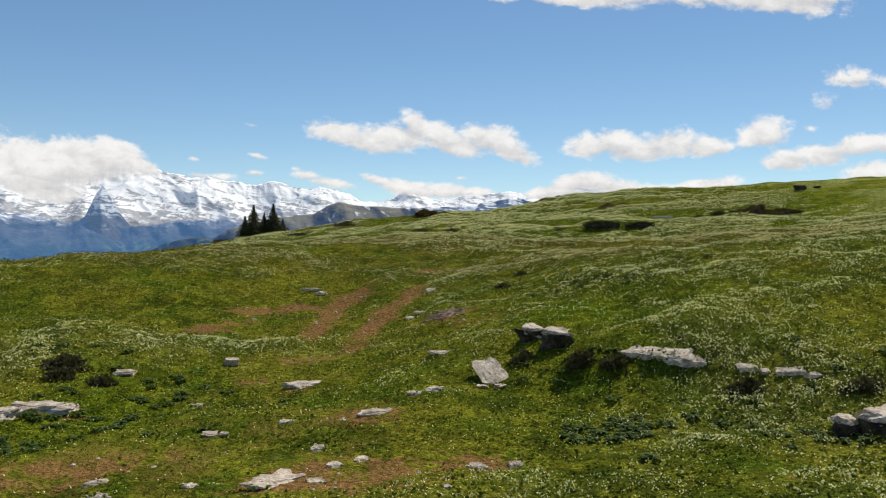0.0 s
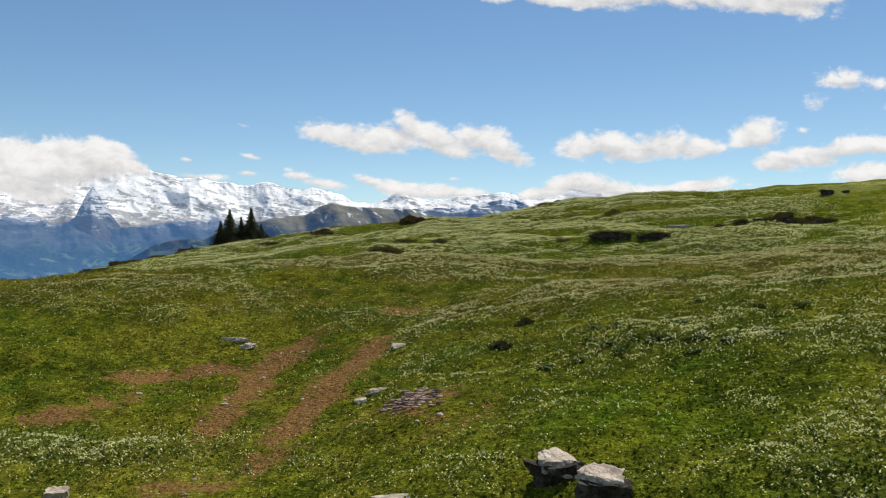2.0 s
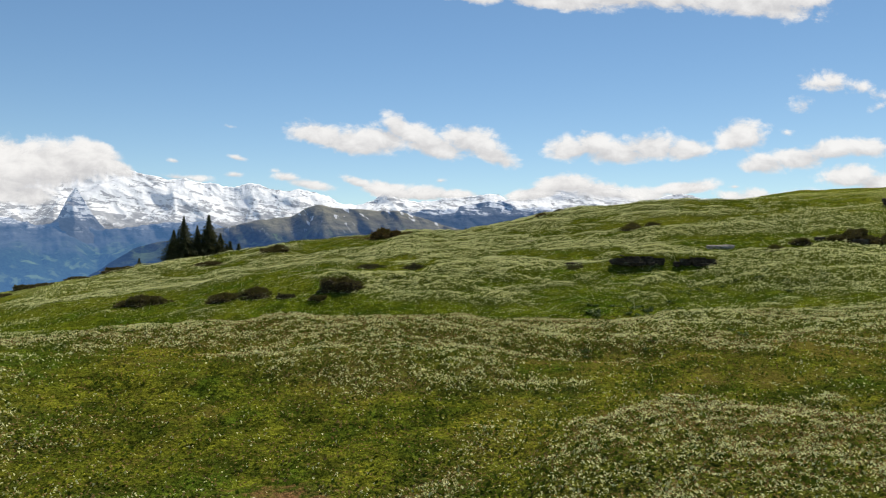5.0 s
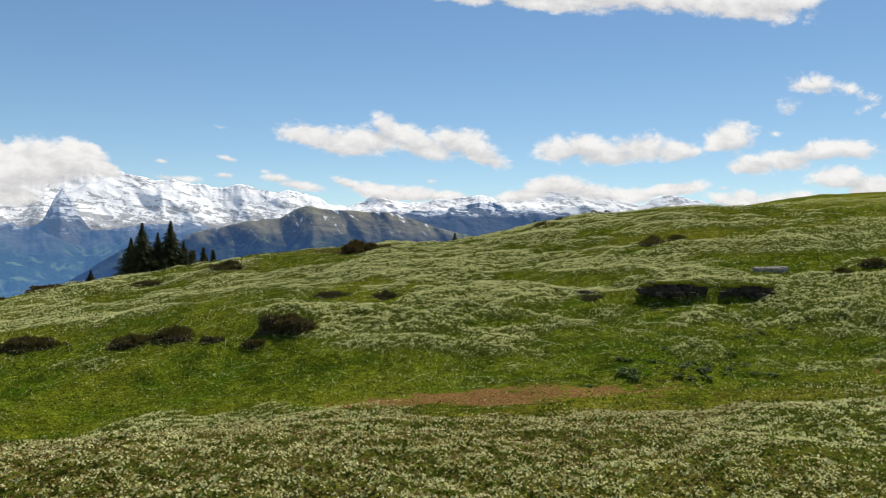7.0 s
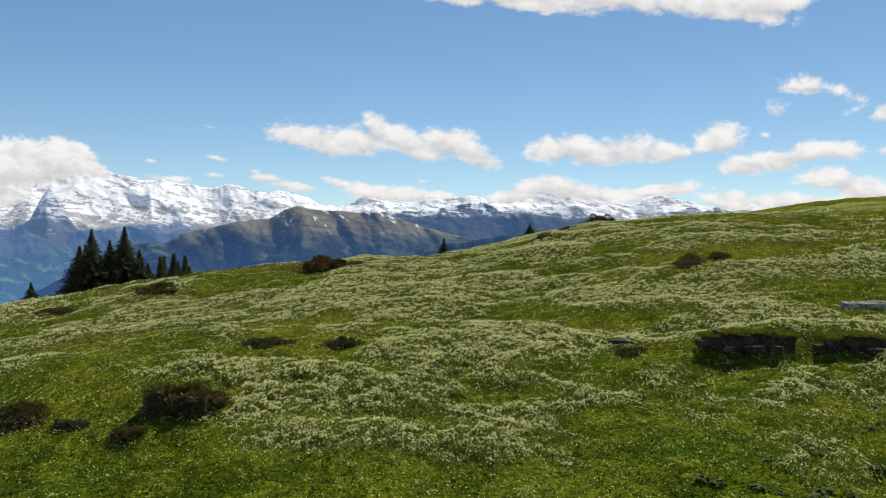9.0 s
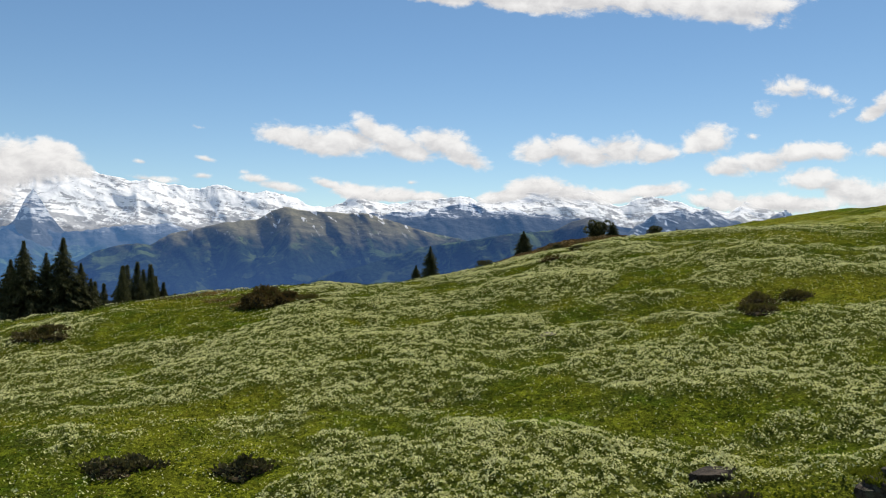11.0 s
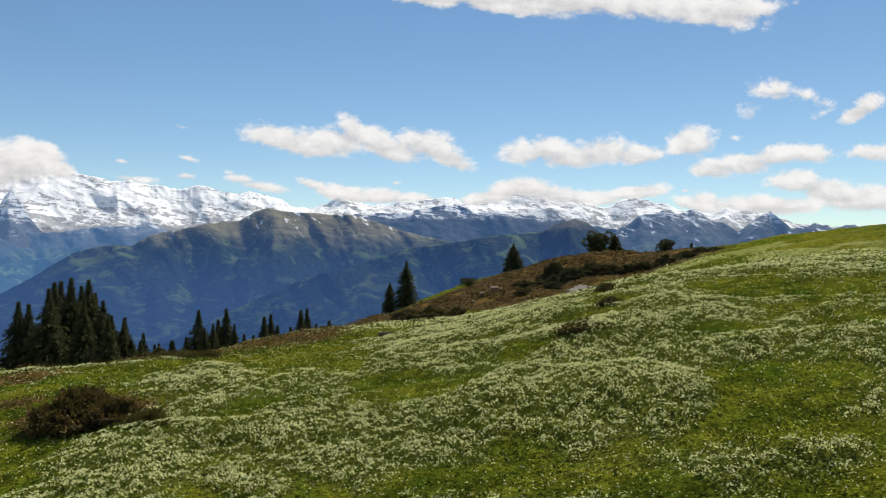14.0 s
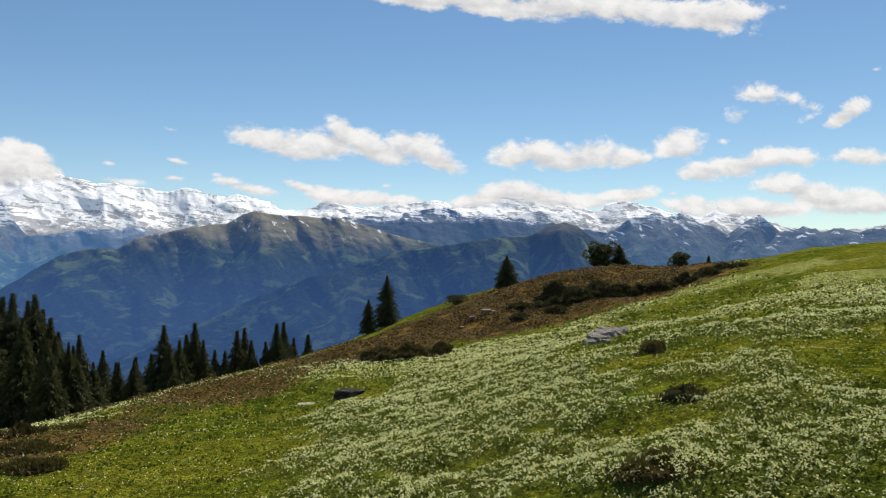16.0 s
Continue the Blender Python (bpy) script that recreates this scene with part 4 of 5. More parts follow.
def flat_leaves(p, r, rng, tilt=0.35):
    """Small kite-shaped pieces that mostly face the sky."""
    n = len(p)
    az = rng.uniform(0, 2 * np.pi, n)
    up = np.stack([rng.normal(0, tilt, n), rng.normal(0, tilt, n), np.ones(n)], 1)
    out = np.cross(up, np.stack([np.cos(az), np.sin(az), 0 * az], 1))
    out /= np.linalg.norm(out, axis=1, keepdims=True)
    side = np.cross(out, up)
    side /= np.linalg.norm(side, axis=1, keepdims=True)
    r = r[:, None]
    v = np.stack([p - out * r, p - side * r * 0.75, p + out * r, p + side * r * 0.75], 1).reshape(-1, 3)
    return v, np.arange(n * 4).reshape(-1, 4)


def petals(p, r, rng, tilt=0.6):
    """Small three-cornered flower heads that mostly face the sky."""
    n = len(p)
    az = rng.uniform(0, 2 * np.pi, n)
    lean = rng.normal(0, tilt, (n, 2))
    v = np.empty((n, 3, 3))
    for k in range(3):
        a = az + 2.094 * k
        c, s = r * np.cos(a), r * np.sin(a)
        v[:, k] = p + np.stack([c, s, c * lean[:, 0] + s * lean[:, 1]], 1)
    return v.reshape(-1, 3), np.arange(n * 3).reshape(-1, 3)


def bush(label, x, y, width, depth, height, seed, leaf=None, group="bushes on the meadow", grassy=False):
    """A mound of twigs with many small leaves over it, and grass grown over its crown where it is a heather mound."""
    rng = np.random.default_rng(seed)
    ob = thing("bush", label, "bush", group)
    low = float(land([x, x - 0.45 * width, x + 0.45 * width, x, x], [y, y, y, y - 0.45 * depth, y + 0.45 * depth]).min()) - 0.1
    height = height + 0.9 * (ground_at(x, y) - 0.1 - low)
    ob.matrix_basis = pose(x, y, low, 0, 0, 0)
    n = 15 if width < 4 else 24
    u, t = np.meshgrid(np.linspace(0, 2 * np.pi, n * 2 + 1), np.linspace(0.0, np.pi / 2, n))
    knobs = 1.6 if width < 4 else 2.8
    lump = 0.30 + 1.30 * fbm(9 + knobs * np.cos(u) * np.cos(t), 9 + knobs * np.sin(u) * np.cos(t) + 2 * np.sin(t), seed, 3)
    px, py, pz = lump * np.cos(t) * np.cos(u), lump * np.cos(t) * np.sin(u), lump * np.sin(t)
    v = np.stack([px.ravel() * width * 0.46, py.ravel() * depth * 0.46, pz.ravel() * height * 0.62], 1)
    part("thicket", mesh_of("thicket", v, grid_faces(n, n * 2 + 1), M_TWIG), ob, "dark tangled twigs")
    count = int(np.clip(900 * (width * depth + width * height) / 4, 900, 12000))
    k = rng.integers(0, len(v), count)
    p = v[k] * rng.uniform(0.92, 1.1, (count, 1)) + rng.normal(0, 0.05, (count, 3))
    out = v[k] / np.array([width, depth, height]) ** 2 + rng.normal(0, 0.28, (count, 3)) + (0, 0, 0.25)
    out /= np.linalg.norm(out, axis=1, keepdims=True)
    p[:, 2] = np.maximum(p[:, 2], 0.02)
    lv, lf = leaf_quads(p, out, rng.uniform(0.10, 0.22, count) * (1.0 if width < 4 else 1.4), rng, 0.2)
    part("leaves", mesh_of("leaves", lv, lf, leaf or M_SHRUB), ob)
    if grassy:
        up = v[(v[:, 2] > 0.30 * height) & (v[:, 1] > -0.25 * depth)]
        up = up[rng.integers(0, len(up), int(260 * width))] + rng.normal(0, 0.08, (int(260 * width), 3)) * (1, 1, 0.3)
        gv, gf = blades(up[:, 0], up[:, 1], up[:, 2] + 0.04, np.full(len(up), 0.20), np.full(len(up), 0.03), rng, 3, 1.2)
        part("grass_cap", mesh_of("grass_cap", gv, gf, M_DRY), ob, "olive grass grown over the top")
        skirt = v[v[:, 2] < 0.26 * height]
        skirt = skirt[rng.integers(0, len(skirt), int(70 * width))] * (1.12, 1.12, 1.0) + rng.normal(0, 0.10, (int(70 * width), 3)) + (0, 0, 0.10)
        bv, bf = flat_leaves(skirt, rng.uniform(0.02, 0.04, len(skirt)), rng, 0.6)
        part("blossom", mesh_of("blossom", bv, bf, M_BLOOM), ob, "white flowers round its foot")
    return ob


def conifer(name, label, height, spread, seed, power=0.8, group="spruces on the slope"):
    """A spruce with whorls of drooping boughs; built at the origin."""
    rng = np.random.default_rng(seed)
    ob = thing(name, label, "tree", group)
    ring, levels = 7, 6
    u, t = np.meshgrid(np.linspace(0, 2 * np.pi, ring + 1), np.linspace(0, 1, levels))
    wide = 0.016 * height * (1 - 0.93 * t) * (1 + 0.5 * np.exp(-t * 25))
    v = np.stack([(wide * np.cos(u)).ravel(), (wide * np.sin(u)).ravel(), (t * height - 0.4).ravel()], 1)
    part("trunk", mesh_of("trunk", v, grid_faces(levels, ring + 1), M_BARK, True), ob)
    points, ways, sizes = [], [], []
    z = 0.04 * height
    while z < 0.993 * height:
        k = z / height
        reach = spread * (1 - k) ** power * min(1.0, 0.30 + 3.2 * (1 - k)) * rng.uniform(0.85, 1.10) + 0.003 * height
        for a in rng.uniform(0, 2 * np.pi) + np.arange(9) * 0.698 + rng.normal(0, 0.25, 9):
            length = reach * rng.uniform(0.45, 1.18)
            along = np.linspace(0.10, 1.0, 8) * length
            lift = 0.10 * along - 0.42 * along**2 / max(length, 0.1) * (1 - 0.7 * k)
            p = np.stack([np.cos(a) * along, np.sin(a) * along, z + lift], 1)
            for turn in (-0.9, -0.3, 0.3, 0.9):
                points.append(p + rng.normal(0, 0.012 * height, p.shape) * 0.5)
                ways.append(np.stack([np.cos(a + turn) + 0 * along, np.sin(a + turn) + 0 * along, rng.normal(-0.25, 0.25, len(along))], 1))
                sizes.append(np.full(len(along), 0.006 * height + 1.1 * length / 7) * rng.uniform(0.7, 1.4))
        z += height * 0.027 * (1 - 0.45 * k)
    p, w = np.concatenate(points), np.concatenate(ways)
    w /= np.linalg.norm(w, axis=1, keepdims=True)
    lv, lf = leaf_quads(p, w, np.concatenate(sizes), rng, 0.45, 0.20)
    part("crown", mesh_of("crown", lv, lf, M_NEEDLE), ob, "dense dark needles")
    return ob


def round_pine(name, label, height, wide, seed):
    """A low stone pine with a broad rounded crown; built at the origin."""
    rng = np.random.default_rng(seed)
    ob = thing(name, label, "tree", "pines on the knoll")
    u, t = np.meshgrid(np.linspace(0, 2 * np.pi, 8), np.linspace(0, 1, 4))
    thick = 0.035 * height * (1 - 0.6 * t)
    v = np.stack([(thick * np.cos(u)).ravel(), (thick * np.sin(u)).ravel(), (t * height * 0.8 - 0.3).ravel()], 1)
    part("trunk", mesh_of("trunk", v, grid_faces(4, 8), M_BARK, True), ob)
    centres = np.stack([rng.normal(0, 0.20, 26) * wide, rng.normal(0, 0.20, 26) * wide, rng.uniform(0.10, 0.86, 26) * height], 1)
    k = rng.integers(0, 26, 5200)
    way = rng.normal(0, 1, (5200, 3))
    way /= np.linalg.norm(way, axis=1, keepdims=True)
    p = centres[k] + way * np.array([0.2 * wide, 0.2 * wide, 0.14 * height]) * rng.uniform(0.6, 1.05, (5200, 1))
    lv, lf = leaf_quads(p, way, rng.uniform(0.05, 0.10, 5200) * height, rng, 0.1)
    part("crown", mesh_of("crown", lv, lf, M_NEEDLE), ob, "rounded dark crown")
    return ob


def dock(seed):
    """A clump of broad leaves; built at the origin."""
    rng = np.random.default_rng(seed)
    ob = thing("dock_clump", "clump of broad-leaved green dock in the grass", "plant", "dock clumps")
    verts, faces = [], []
    for k in range(30):
        a, r0 = rng.uniform(0, 2 * np.pi), rng.uniform(0, 0.32)
        root = np.array([r0 * np.cos(a), r0 * np.sin(a), 0.0])
        b = a + rng.normal(0, 0.5)
        d, s = np.array([np.cos(b), np.sin(b), 0]), np.array([-np.sin(b), np.cos(b), 0])
        length, wide, up = rng.uniform(0.20, 0.40), rng.uniform(0.06, 0.12), rng.uniform(0.06, 0.26)
        rows = [root, root + d * length * 0.35 + (0, 0, up), root + d * length * 0.75 + (0, 0, up * 1.05), root + d * length * 1.1 + (0, 0, up * 0.75)]
        i = len(verts)
        verts += [rows[0], rows[1] - s * wide, rows[1] + s * wide, rows[2] - s * wide * 0.8, rows[2] + s * wide * 0.8, rows[3]]
        faces += [(i, i + 1, i + 2), (i + 1, i + 3, i + 4), (i + 1, i + 4, i + 2), (i + 3, i + 5, i + 4)]
    part("leaves", mesh_of("leaves", verts, faces, M_DOCK), ob)
    return ob


# trees: place and level of the top
DARK = "tall dark green spruce on the steep slope"
SPRUCES = [
    (-48.4, 196, 11.4), (-44, 199, 11.9), (-51, 197.5, 8.6), (-46.3, 198.5, 9.6), (-41.8, 200, 8.0), (-40.6, 200.8, 5.6),
    (-67, 272, 2.8), (-64.9, 272, 2.3), (-61.6, 272, -0.2), (-59.3, 272, -4.3), (-50, 272, 0.2), (-47.9, 272, -0.3), (-45.5, 272, -1.5), (-43.8, 272, -5.6), (-55.5, 190, 2.6), (-61, 186, 0.2), (-65, 288.6, 6.6),
    (-60.5, 282.9, 7.5), (-59.9, 291.9, 6.8), (-51.8, 267.1, 3.7), (-57.1, 297.3, -1.8), (-58.3, 312.9, -4), (-59.7, 333.6, -10.2),
    (-50.1, 283.9, -6.9), (-58.1, 339.3, -14.3), (-56.1, 350.4, -14.2), (-44.9, 337.9, -3.9), (-38.1, 344.7, -3.9), (-39.8, 334, -7.7),
    (-50.6, 346.7, -12.8), (-33.7, 350.7, -12.5), (-28.3, 356.7, -7.4), (-27.1, 363, -7.1), (-16.7, 358.4, -5.5), (-15.3, 364.6, -5.5),
    (-20, 358, -11), (-12.6, 368.9, -11), (-8.5, 374.2, -10.5), (-59.6, 269.1, 5.7), (-44.3, 259.4, 0.3), (-59.3, 294.3, 3.5), (-56, 290.2, 1.9),
    (-63.4, 296.9, 5.2), (-50.9, 289, -4), (-49.2, 295.9, -8.5), (-64.3, 283.4, 6.5), (-41.1, 328.6, -8.6), (-34.8, 340.3, -8.4), (-41.4, 349, -7.7),
    (-23.9, 355.4, -10.2), (-31, 352, -13), (-35.5, 347, -13.5), (-42.5, 341, -12), (-46, 340, -13), (-24, 360, -13.5), (-19, 362, -14), (-47, 318, -11), (-52, 322, -12),
]


def plant_trees():
    kinds = [conifer("spruce", DARK, 20.0, s, 100 + i, p) for i, (s, p) in enumerate(((6.4, 1.0), (5.8, 0.95), (6.8, 1.05), (5.2, 0.92)))]
    rng = random.Random(3)
    placed = []
    for i, (x, y, tip) in enumerate(SPRUCES):
        k, base = i % len(kinds), ground_at(x, y) - 0.2
        h = tip - base
        size = h / 20.0
        wide = size * rng.uniform(0.88, 1.08) * (1.0 if h > 15 else 1.3)
        placed.append((k, pose(x, y, base, 0, 0, rng.uniform(0, 360)) @ Matrix.Diagonal((wide, wide, size, 1))))
    for i, (k, m) in enumerate(placed[len(kinds) :]):
        copy_thing(kinds[k], m)
    for k, m in placed[: len(kinds)]:
        kinds[k].matrix_basis = m
    for x, y, h, s, seed in ((37.2, 263.0, 5.9, 2.4, 121), (14.6, 262.0, 9.5, 2.7, 122), (11.2, 263.5, 6.4, 1.9, 123), (59.2, 263.5, 4.6, 2.2, 124), (66.5, 240.5, 1.6, 0.5, 125)):
        ob = conifer("spruce", "small dark spruce growing on the heath knoll", h, s, seed, 0.7, "spruces on the knoll")
        ob.matrix_basis = pose(x, y, ground_at(x, y), 0, 0, seed * 7)
    for x, y, h, w, seed in ((55.0, 262.0, 5.2, 4.6, 131), (61.8, 240.5, 2.6, 3.0, 132), (26.5, 255.0, 1.9, 2.8, 133)):
        ob = round_pine("stone_pine", "low dark pine with a rounded crown on the knoll", h, w, seed)
        ob.matrix_basis = pose(x, y, ground_at(x, y), 0, 0, 0)


plant_trees()

# heather mounds: place, width, depth, height
for i, (x, y, w, d, h) in enumerate((
    (-4.8, 96.4, 3.3, 2.8, 1.7), (-6.3, 94.4, 1.4, 1.1, 0.4), (-11.6, 97.0, 3.4, 2.2, 0.9), (-14.2, 96.6, 3.2, 2.0, 0.8), (-21.5, 98.5, 4.6, 2.4, 0.8), (-2.8, 135.4, 4.4, 3.6, 1.5),
    (0.3, 133.6, 1.8, 1.6, 0.7), (26.0, 120.8, 2.4, 2.0, 0.9), (25.2, 118.9, 2.4, 1.8, 0.6), (28.6, 121.5, 2.0, 1.6, 0.6), (-16.4, 130.6, 4.8, 2.4, 0.8), (19.0, 139.6, 2.8, 2.2, 0.5),
    (24.6, 155.5, 1.7, 1.4, 0.9), (13.6, 191.0, 6.5, 3.5, 2.2), (18.0, 194.0, 4.0, 2.6, 1.6), (-13.5, 154.0, 5.5, 4.0, 0.8), (-17.0, 158.0, 4.0, 3.5, 0.7), (-8.0, 172.0, 3.0, 2.0, 0.5), (42.4, 104.6, 5.0, 3.2, 1.3), (46.2, 104.2, 5.2, 3.0, 1.0), (37.4, 104.4, 2.0, 1.6, 0.8), (34.2, 102.8, 2.2, 1.4, 0.7), (-5.0, 158.0, 3.6, 2.6, 0.8), (-8.5, 166.0, 4.4, 3.0, 0.8), (-2.5, 152.0, 3.0, 2.2, 0.6), (-53.5, 123.5, 6.0, 3.4, 0.45), (-49.6, 128.0, 5.6, 3.0, 0.35), (-46.0, 131.0, 6.0, 3.4, 0.5), (-42.6, 135.5, 4.6, 2.8, 0.3), (-39.2, 141.0, 6.0, 3.4, 0.4), (-24.5, 129.5, 4.0, 2.4, 0.6),
)):
    bush("dark brown heather mound with a grassy top in the meadow", x, y, w, d, h, 200 + i, M_HEATH if i in (5, 6, 11, 15, 16) else M_SHRUB, "heather mounds", True)
for i, (x, y, w, d, h) in enumerate((
    (32.5, 225.5, 4.4, 3.6, 1.7), (36.0, 222.0, 5.4, 4.0, 2.0), (40.0, 219.5, 6.0, 4.0, 2.1), (44.5, 218.5, 6.4, 4.0, 2.2), (49.0, 218.0, 5.6, 4.0, 1.9), (38.0, 227.5, 6.5, 4.0, 2.2), (44.0, 226.0, 6.0, 4.4, 2.0), (53.5, 219.0, 4.4, 3.4, 1.5), (58.5, 222.5, 4.6, 3.4, 1.5), (63.5, 226.0, 5.0, 3.2, 1.5), (31.0, 217.5, 3.4, 2.6, 1.1), (35.0, 215.5, 3.6, 2.6, 1.1),
)):
    bush("dark juniper thicket spread over the brown knoll", x, y, w, d, h, 240 + i, M_JUNIPER, "junipers on the knoll")
# the fourth and fifth shrubs stand in for dark gaps in the bank
# those just below the rock step are added to darken its hollow
for i, (x, y, w, d, h) in enumerate(((-2.6, 105.2, 2.6, 1.8, 0.7), (1.1, 104.8, 2.0, 1.5, 0.6), (15.4, 100.4, 1.5, 1.1, 0.3), (4.5, 43.9, 0.7, 0.5, 0.18), (3.2, 40.6, 0.7, 0.5, 0.18), (-15.0, 30.3, 1.8, 1.2, 0.6), (22.0, 145.5, 1.8, 1.4, 0.5), (-9.0, 95.6, 1.6, 1.2, 0.5), (4.9, 26.6, 1.3, 0.9, 0.45), (5.8, 25.8, 1.0, 0.7, 0.4), (3.0, 27.6, 0.9, 0.6, 0.3), (9.3, 23.4, 1.2, 0.6, 0.35), (12.4, 22.4, 1.3, 0.7, 0.4), (-14.6, 29.2, 1.2, 0.9, 0.5), (-12.8, 29.0, 1.0, 0.7, 0.35))):
    bush("small dark green dwarf shrub among grass and flowers", x, y, w, d, h, 270 + i, M_JUNIPER, "dwarf shrubs")

# rocks: place, length, depth, height, turn
PALE = "pale grey limestone boulder half sunk in the grass"


def lit_top_boulder(x, y, l, d, h, turn, tilt, seed):
    """An undercut boulder: shade is put into its dark body, sunlight into its pale top."""
    ob = thing("boulder", "dark undercut boulder, shaded dark below and sunlit pale on top", "rock", "limestone boulders")
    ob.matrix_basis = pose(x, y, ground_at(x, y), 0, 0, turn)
    body = part("body", rock_mesh("body", (l, d, h), seed, M_DARKROCK, 4, 0.14, -0.15), ob, "dark rock flank with shade in its colour")
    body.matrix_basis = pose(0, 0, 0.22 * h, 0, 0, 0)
    cap = part("cap", rock_mesh("cap", (l * 0.84, d * 0.92, h * 0.50), seed + 50, M_LIME, 4, 0.12, 0.3), ob, "pale limestone top coloured as sunlit")
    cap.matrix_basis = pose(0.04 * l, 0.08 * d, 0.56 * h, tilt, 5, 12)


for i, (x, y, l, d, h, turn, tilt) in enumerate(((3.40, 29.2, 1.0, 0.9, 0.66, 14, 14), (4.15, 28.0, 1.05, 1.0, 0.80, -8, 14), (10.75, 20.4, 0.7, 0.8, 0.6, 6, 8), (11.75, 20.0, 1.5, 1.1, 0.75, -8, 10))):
    lit_top_boulder(x, y, l, d, h, turn, tilt, 600 + i)
for i, (x, y, l, d, h, turn, lean) in enumerate((
    (1.7, 26.9, 1.15, 1.5, 0.42, 6, 32), (-9.0, 32.5, 0.65, 0.55, 0.5, 30, 0), (1.95, 26.0, 0.5, 0.35, 0.2, 40, 0), (1.35, 26.0, 0.4, 0.3, 0.16, 10, 0),
)):
    rock("boulder", PALE, x, y, (l, d, h), turn, 300 + i, M_LIME, 0.24, lean, "limestone boulders", 4)
# a pale layer of rock that breaks out along the step
for i, (x, y, l, d, h, turn) in enumerate((
    (6.65, 25.9, 0.9, 0.6, 0.22, -18), (7.15, 25.6, 1.0, 0.8, 0.24, -14), (7.7, 25.3, 1.2, 0.9, 0.24, -24), (8.15, 25.0, 0.9, 0.7, 0.22, -5), (9.6, 24.1, 0.7, 0.4, 0.18, -25), (10.0, 23.8, 0.4, 0.3, 0.16, 30), (10.7, 23.6, 0.9, 0.4, 0.20, -14), (11.3, 23.3, 0.5, 0.3, 0.16, 10),
)):
    rock("ledge_slab", "jagged pale limestone slab on the low rock step", x, y, (l, d, h), turn, 640 + i, M_LIME, 0.32, 20, "ledge slabs", 4, 0.2, 0.16)
for i, (x, y, l, d, h, turn) in enumerate((
    (-5.1, 28.5, 1.4, 0.8, 0.22, 8), (-13.4, 25.9, 1.9, 0.9, 0.4, -5), (-14.4, 24.9, 1.2, 0.9, 0.5, 10), (-12.6, 30.4, 0.8, 0.6, 0.3, 0), (-3.95, 18.1, 1.4, 0.8, 0.25, 35), (-0.9, 24.7, 0.5, 0.35, 0.2, 10), (-0.3, 25.1, 0.55, 0.4, 0.25, 0),
    (-2.0, 23.2, 0.9, 0.5, 0.18, 15), (-3.4, 20.6, 0.3, 0.4, 0.2, 10), (-6.7, 22.6, 0.8, 0.4, 0.18, 20), (-4.7, 23.1, 0.5, 0.3, 0.14, 0), (-8.8, 27.4, 0.4, 0.3, 0.18, 0), (0.85, 19.0, 0.45, 0.3, 0.18, 0), (1.8, 19.3, 0.35, 0.3, 0.22, 30),
    (-8.5, 18.8, 0.6, 0.35, 0.15, 10), (-3.0, 18.1, 0.4, 0.3, 0.15, 0), (-2.4, 23.1, 0.35, 0.3, 0.15, 60), (-7.3, 46.1, 0.6, 0.5, 0.35, 0), (-8.2, 46.8, 1.1, 0.45, 0.3, -12), (-0.6, 43.4, 0.9, 0.5, 0.25, 30), (0.05, 29.7, 0.9, 0.4, 0.15, 0),
    (-8.0, 17.8, 0.5, 0.3, 0.15, 0), (-6.0, 18.2, 0.35, 0.3, 0.14, 20), (-2.7, 19.2, 0.35, 0.25, 0.14, 0), (-2.1, 19.7, 0.45, 0.3, 0.16, 40), (-1.0, 38.2, 1.0, 0.4, 0.22, 20), (-1.6, 37.6, 0.5, 0.35, 0.2, 0),
    (14.1, 119.5, 0.9, 0.5, 0.3, 5), (7.1, 172.0, 1.2, 0.8, 0.25, 0),
)):
    rock("stone", "flat pale limestone slab lying in the turf", x, y, (l, d, h), turn, 330 + i, M_LIME, 0.42, 3, "limestone slabs", 4, 0.7, 0.20)
for i, (x, y, l, d, h, turn) in enumerate(((42.2, 103.0, 1.6, 1.0, 0.7, 0), (45.6, 103.4, 2.0, 1.2, 0.8, -8), (39.8, 105.4, 1.0, 0.8, 0.5, 0), (56.6, 121.3, 1.9, 1.3, 1.0, 0), (59.5, 121.8, 1.0, 0.8, 0.5, 0), (9.9, 173.0, 1.9, 1.1, 0.8, 10))):
    rock("dark_rock", "dark weathered rock breaking through the meadow", x, y, (l, d, h), turn, 370 + i, M_DARKROCK, 0.2, 0, "dark outcrops", 4, 0.2, 0.18)
for i, (x, y, l, d, h, turn) in enumerate(((26.2, 169.2, 1.3, 1.2, 0.7, 25), (27.0, 170.2, 1.5, 1.4, 0.8, 10), (27.9, 171.2, 1.5, 1.5, 0.9, 35), (28.8, 172.4, 1.3, 1.3, 0.8, -20), (25.4, 168.3, 0.9, 0.8, 0.5, 0), (29.4, 173.6, 1.0, 0.9, 0.6, 50), (26.6, 168.2, 0.7, 0.6, 0.4, 15), (29.5, 105.7, 1.2, 0.9, 0.6, 10), (30.6, 105.5, 1.5, 1.0, 0.7, -15), (31.4, 105.8, 0.8, 0.7, 0.5, 30))):
    rock("grey_rock", "weathered grey rock among the white flowers", x, y, (l, d, h), turn, 380 + i, M_GREYROCK, 0.30, 8, "grey outcrop", 4, 0.5, 0.20)
for i, (x, y, l, d, h) in enumerate(((27.2, 224.0, 1.4, 1.2, 1.0), (28.2, 225.0, 1.0, 1.0, 0.9), (25.0, 222.5, 0.8, 0.8, 0.6), (23.6, 221.0, 0.8, 0.7, 0.5))):
    rock("red_rock", "pale reddish rock lump on the brown heath slope", x, y, (l, d, h), 20 * i, 390 + i, M_SHALE, 0.2, 0, "reddish rocks", 2)
shale_rng = random.Random(17)
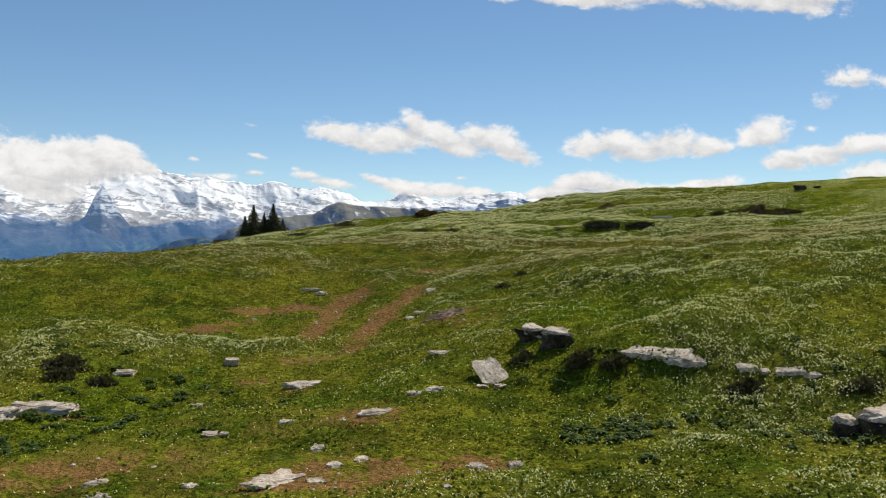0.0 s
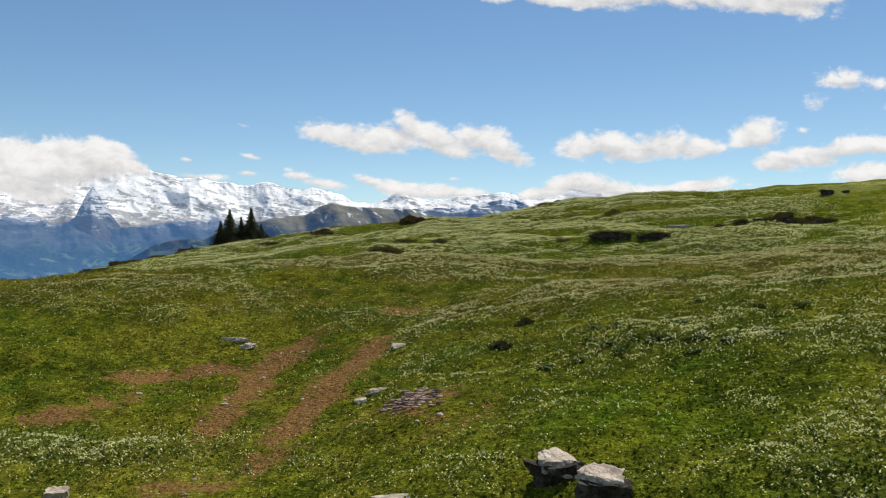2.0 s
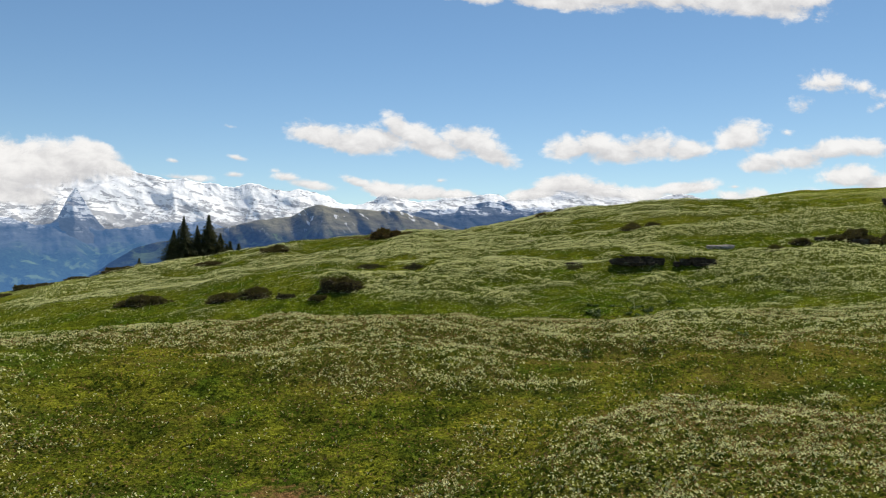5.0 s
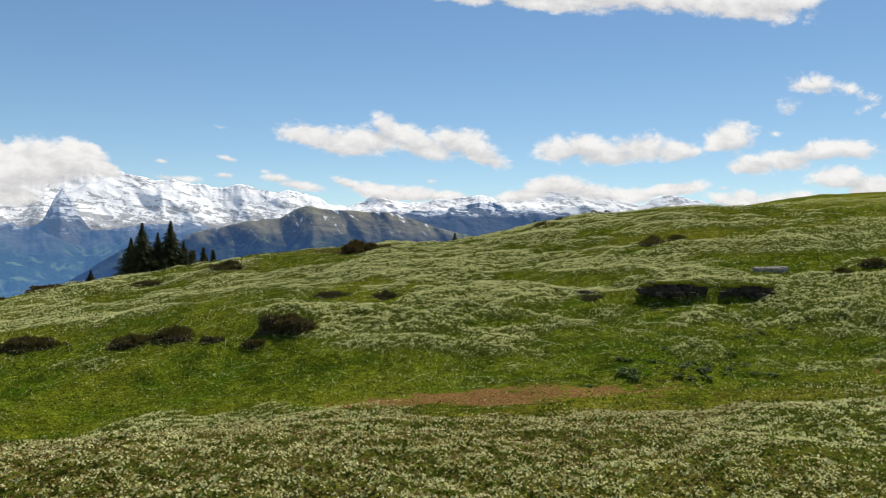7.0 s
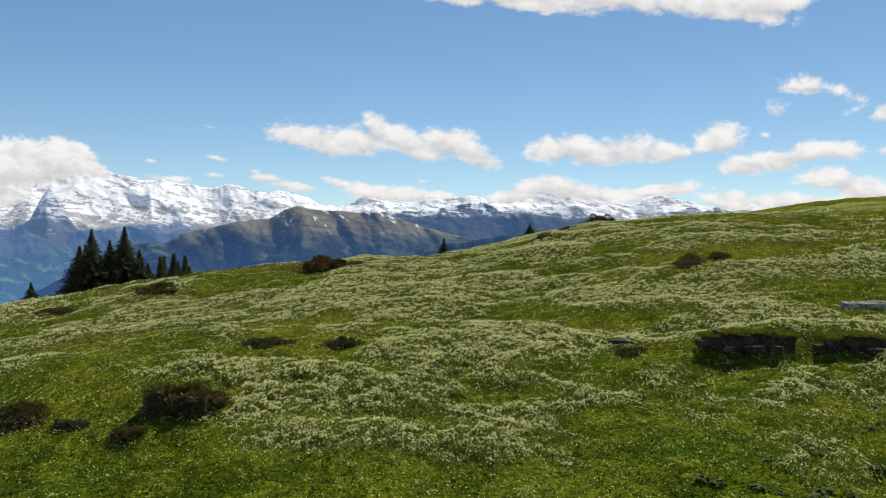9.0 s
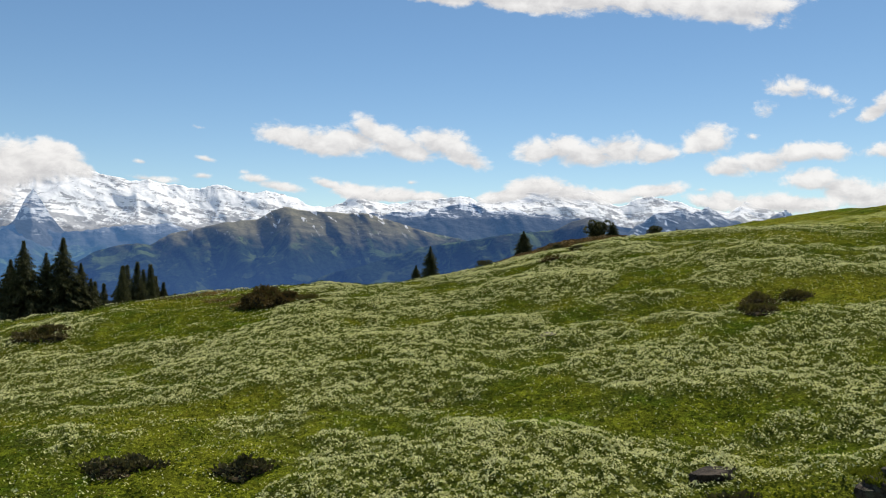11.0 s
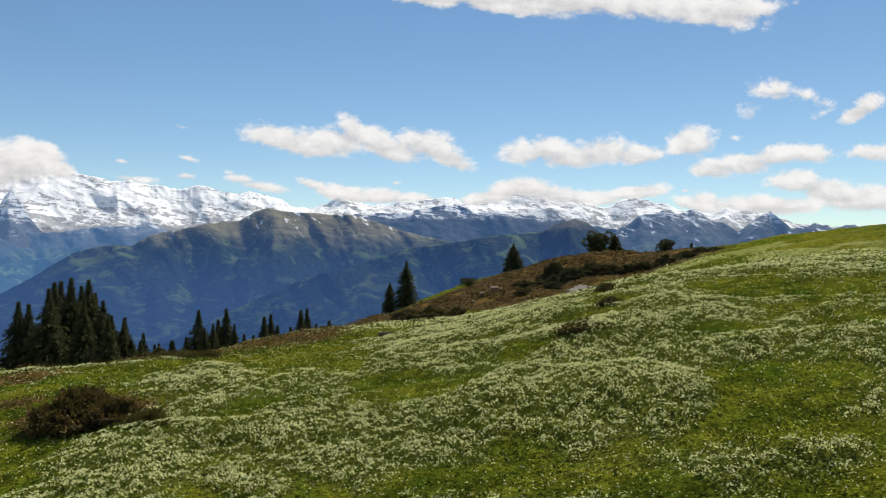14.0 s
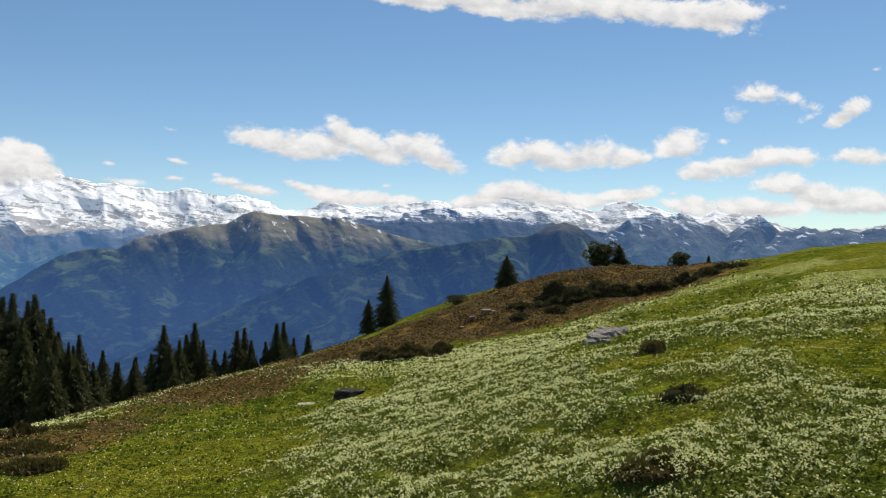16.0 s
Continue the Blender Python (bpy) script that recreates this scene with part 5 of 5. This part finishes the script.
for i in range(96):
    sx, sy = 0.1 + shale_rng.gauss(0, 0.44), 36.3 + shale_rng.gauss(0, 0.50)
    rock("shale_plate", "thin reddish-grey shale plate on bare ground", sx, sy, (shale_rng.uniform(0.14, 0.42), shale_rng.uniform(0.07, 0.16), shale_rng.uniform(0.04, 0.08)), shale_rng.gauss(12, 16), 400 + i, M_SHALE, 0.25, shale_rng.uniform(-8, 10), "shale plates", 2, 0.2, 0.16)


def turf_rock(x, y, blocks, seed):
    """A low cliff of broken blocks side by side, with turf hanging over its top."""
    rng = np.random.default_rng(seed)
    ob = thing("rock_ledge", "low dark broken rock ledge under a cap of grass", "rock ledge", "turf-capped ledges")
    base = ground_at(x, y)
    ob.matrix_basis = pose(x, y, base, 0, 0, 0)
    for i, (dx, dy, l, d, h, z) in enumerate(blocks):
        block = part("block", rock_mesh("block", (l, d, h), seed + i, M_DARKROCK, 4, 0.12, -0.15), ob)
        block.matrix_basis = pose(dx, dy, z, 0, 0, rng.uniform(-9, 9))
        if z < 0.3:
            continue
        n = int(260 * l)
        px, py = dx + rng.uniform(-0.50, 0.50, n) * l, dy + rng.uniform(-0.30, 0.9, n) * d
        v, f = blades(px, py, np.full(n, z + 0.30 * h) + rng.normal(0, 0.03, n), np.full(n, 0.15), np.full(n, 0.028), rng, 3, 1.3)
        part("turf", mesh_of("turf", v, f, M_GRASS), ob, "green grass hanging over the top")
    return ob


# blocks of each ledge: place beside its middle, length, depth, height, level
turf_rock(20.85, 98.9, ((-1.9, 0.1, 1.0, 1.1, 0.75, 0.32), (-0.9, -0.1, 1.4, 1.2, 1.0, 0.40), (0.4, 0.0, 1.4, 1.2, 0.95, 0.40), (1.5, 0.15, 1.2, 1.1, 0.75, 0.32), (-2.5, 0.1, 0.5, 0.6, 0.45, 0.25), (-0.4, -0.75, 1.0, 0.6, 0.34, 0.08), (0.6, -0.7, 0.7, 0.5, 0.3, 0.06), (-1.5, -0.8, 0.7, 0.5, 0.3, 0.06)), 431)
turf_rock(25.45, 98.4, ((-0.9, 0.1, 1.2, 1.1, 0.8, 0.32), (0.2, 0.0, 1.4, 1.2, 0.95, 0.38), (1.2, 0.1, 1.1, 1.1, 0.75, 0.32), (-1.8, -0.1, 0.5, 0.5, 0.4, 0.15), (0.4, -0.75, 0.9, 0.5, 0.3, 0.08)), 447)
rock("dark_rock", "small dark stone in the grass below the ledge", 15.4, 101.8, (1.5, 0.8, 0.45), 8, 433, M_DARKROCK, 0.2, 0, "dark outcrops", 3)

# dock clumps in patches: centre, spread, count
def plant_docks():
    kinds = [dock(500 + k) for k in range(3)]
    rng = random.Random(8)
    placed = []
    for cx, cy, sx, sy, count in ((4.7, 21.4, 0.8, 0.45, 20), (9.0, 21.6, 2.2, 1.5, 18), (8.2, 38.0, 1.8, 1.2, 18), (12.5, 39.0, 2.0, 2.0, 4), (-11.2, 27.0, 2.0, 2.2, 30), (-12.0, 23.0, 1.2, 1.2, 7), (17.3, 85.3, 2.6, 1.4, 24), (26.0, 91.0, 4.5, 2.5, 22), (2.5, 98.5, 4.0, 2.2, 14), (6.0, 26.2, 1.6, 0.8, 8), (-17.0, 33.0, 1.5, 1.5, 6), (10.0, 62.0, 6.0, 2.0, 12)):
        for _ in range(int(count * 1.4)):
            x, y = rng.gauss(cx, sx), rng.gauss(cy, sy)
            k = rng.uniform(0.38, 0.62)
            placed.append(pose(x, y, ground_at(x, y) - 0.02, 0, 0, rng.uniform(0, 360)) @ Matrix.Scale(k, 4))
    for i, m in enumerate(placed[3:]):
        copy_thing(kinds[i % 3], m)
    for ob, m in zip(kinds, placed):
        ob.matrix_basis = m


plant_docks()


def make_gravel():
    rng = np.random.default_rng(12)
    x, y = rng.uniform(-16, 6, 9000), rng.uniform(14, 50, 9000)
    keep = rng.uniform(0, 1, 9000) < 0.14 * np.clip(bare_at(x, y) - 0.15, 0, 1)
    x, y = x[keep], y[keep]
    z, n = land(x, y), len(x)
    size = rng.uniform(0.03, 0.09, n) * rng.choice((1.0, 1.0, 1.8), n)
    az = rng.uniform(0, 6.28, n)
    corners = []
    for k in range(4):
        r = size * rng.uniform(0.7, 1.2, n)
        corners.append(np.stack([x + r * np.cos(az + 1.57 * k), y + r * np.sin(az + 1.57 * k), z - 0.01 + size * rng.uniform(0.1, 0.3, n)], 1))
    corners.append(np.stack([x, y, z + size * rng.uniform(0.35, 0.6, n)], 1))
    corners += [c - (0, 0, 0.06) for c in corners[:4]]
    v = np.stack(corners, 1).reshape(-1, 3)
    i = (np.arange(n) * 9)[:, None]
    f = np.concatenate([i + np.array([[a, (a + 1) % 4, 4]]) for a in range(4)] + [i + np.array([[5 + a, 5 + (a + 1) % 4, (a + 1) % 4]]) for a in range(4)] + [i + np.array([[5 + a, (a + 1) % 4, a]]) for a in range(4)])
    tagged(new("gravel", mesh_of("gravel", v, f, M_LIME)), "small pale stones strewn over bare earth", "gravel", kind="stuff")


make_gravel()
make_heath()
make_grass()
make_flowers()
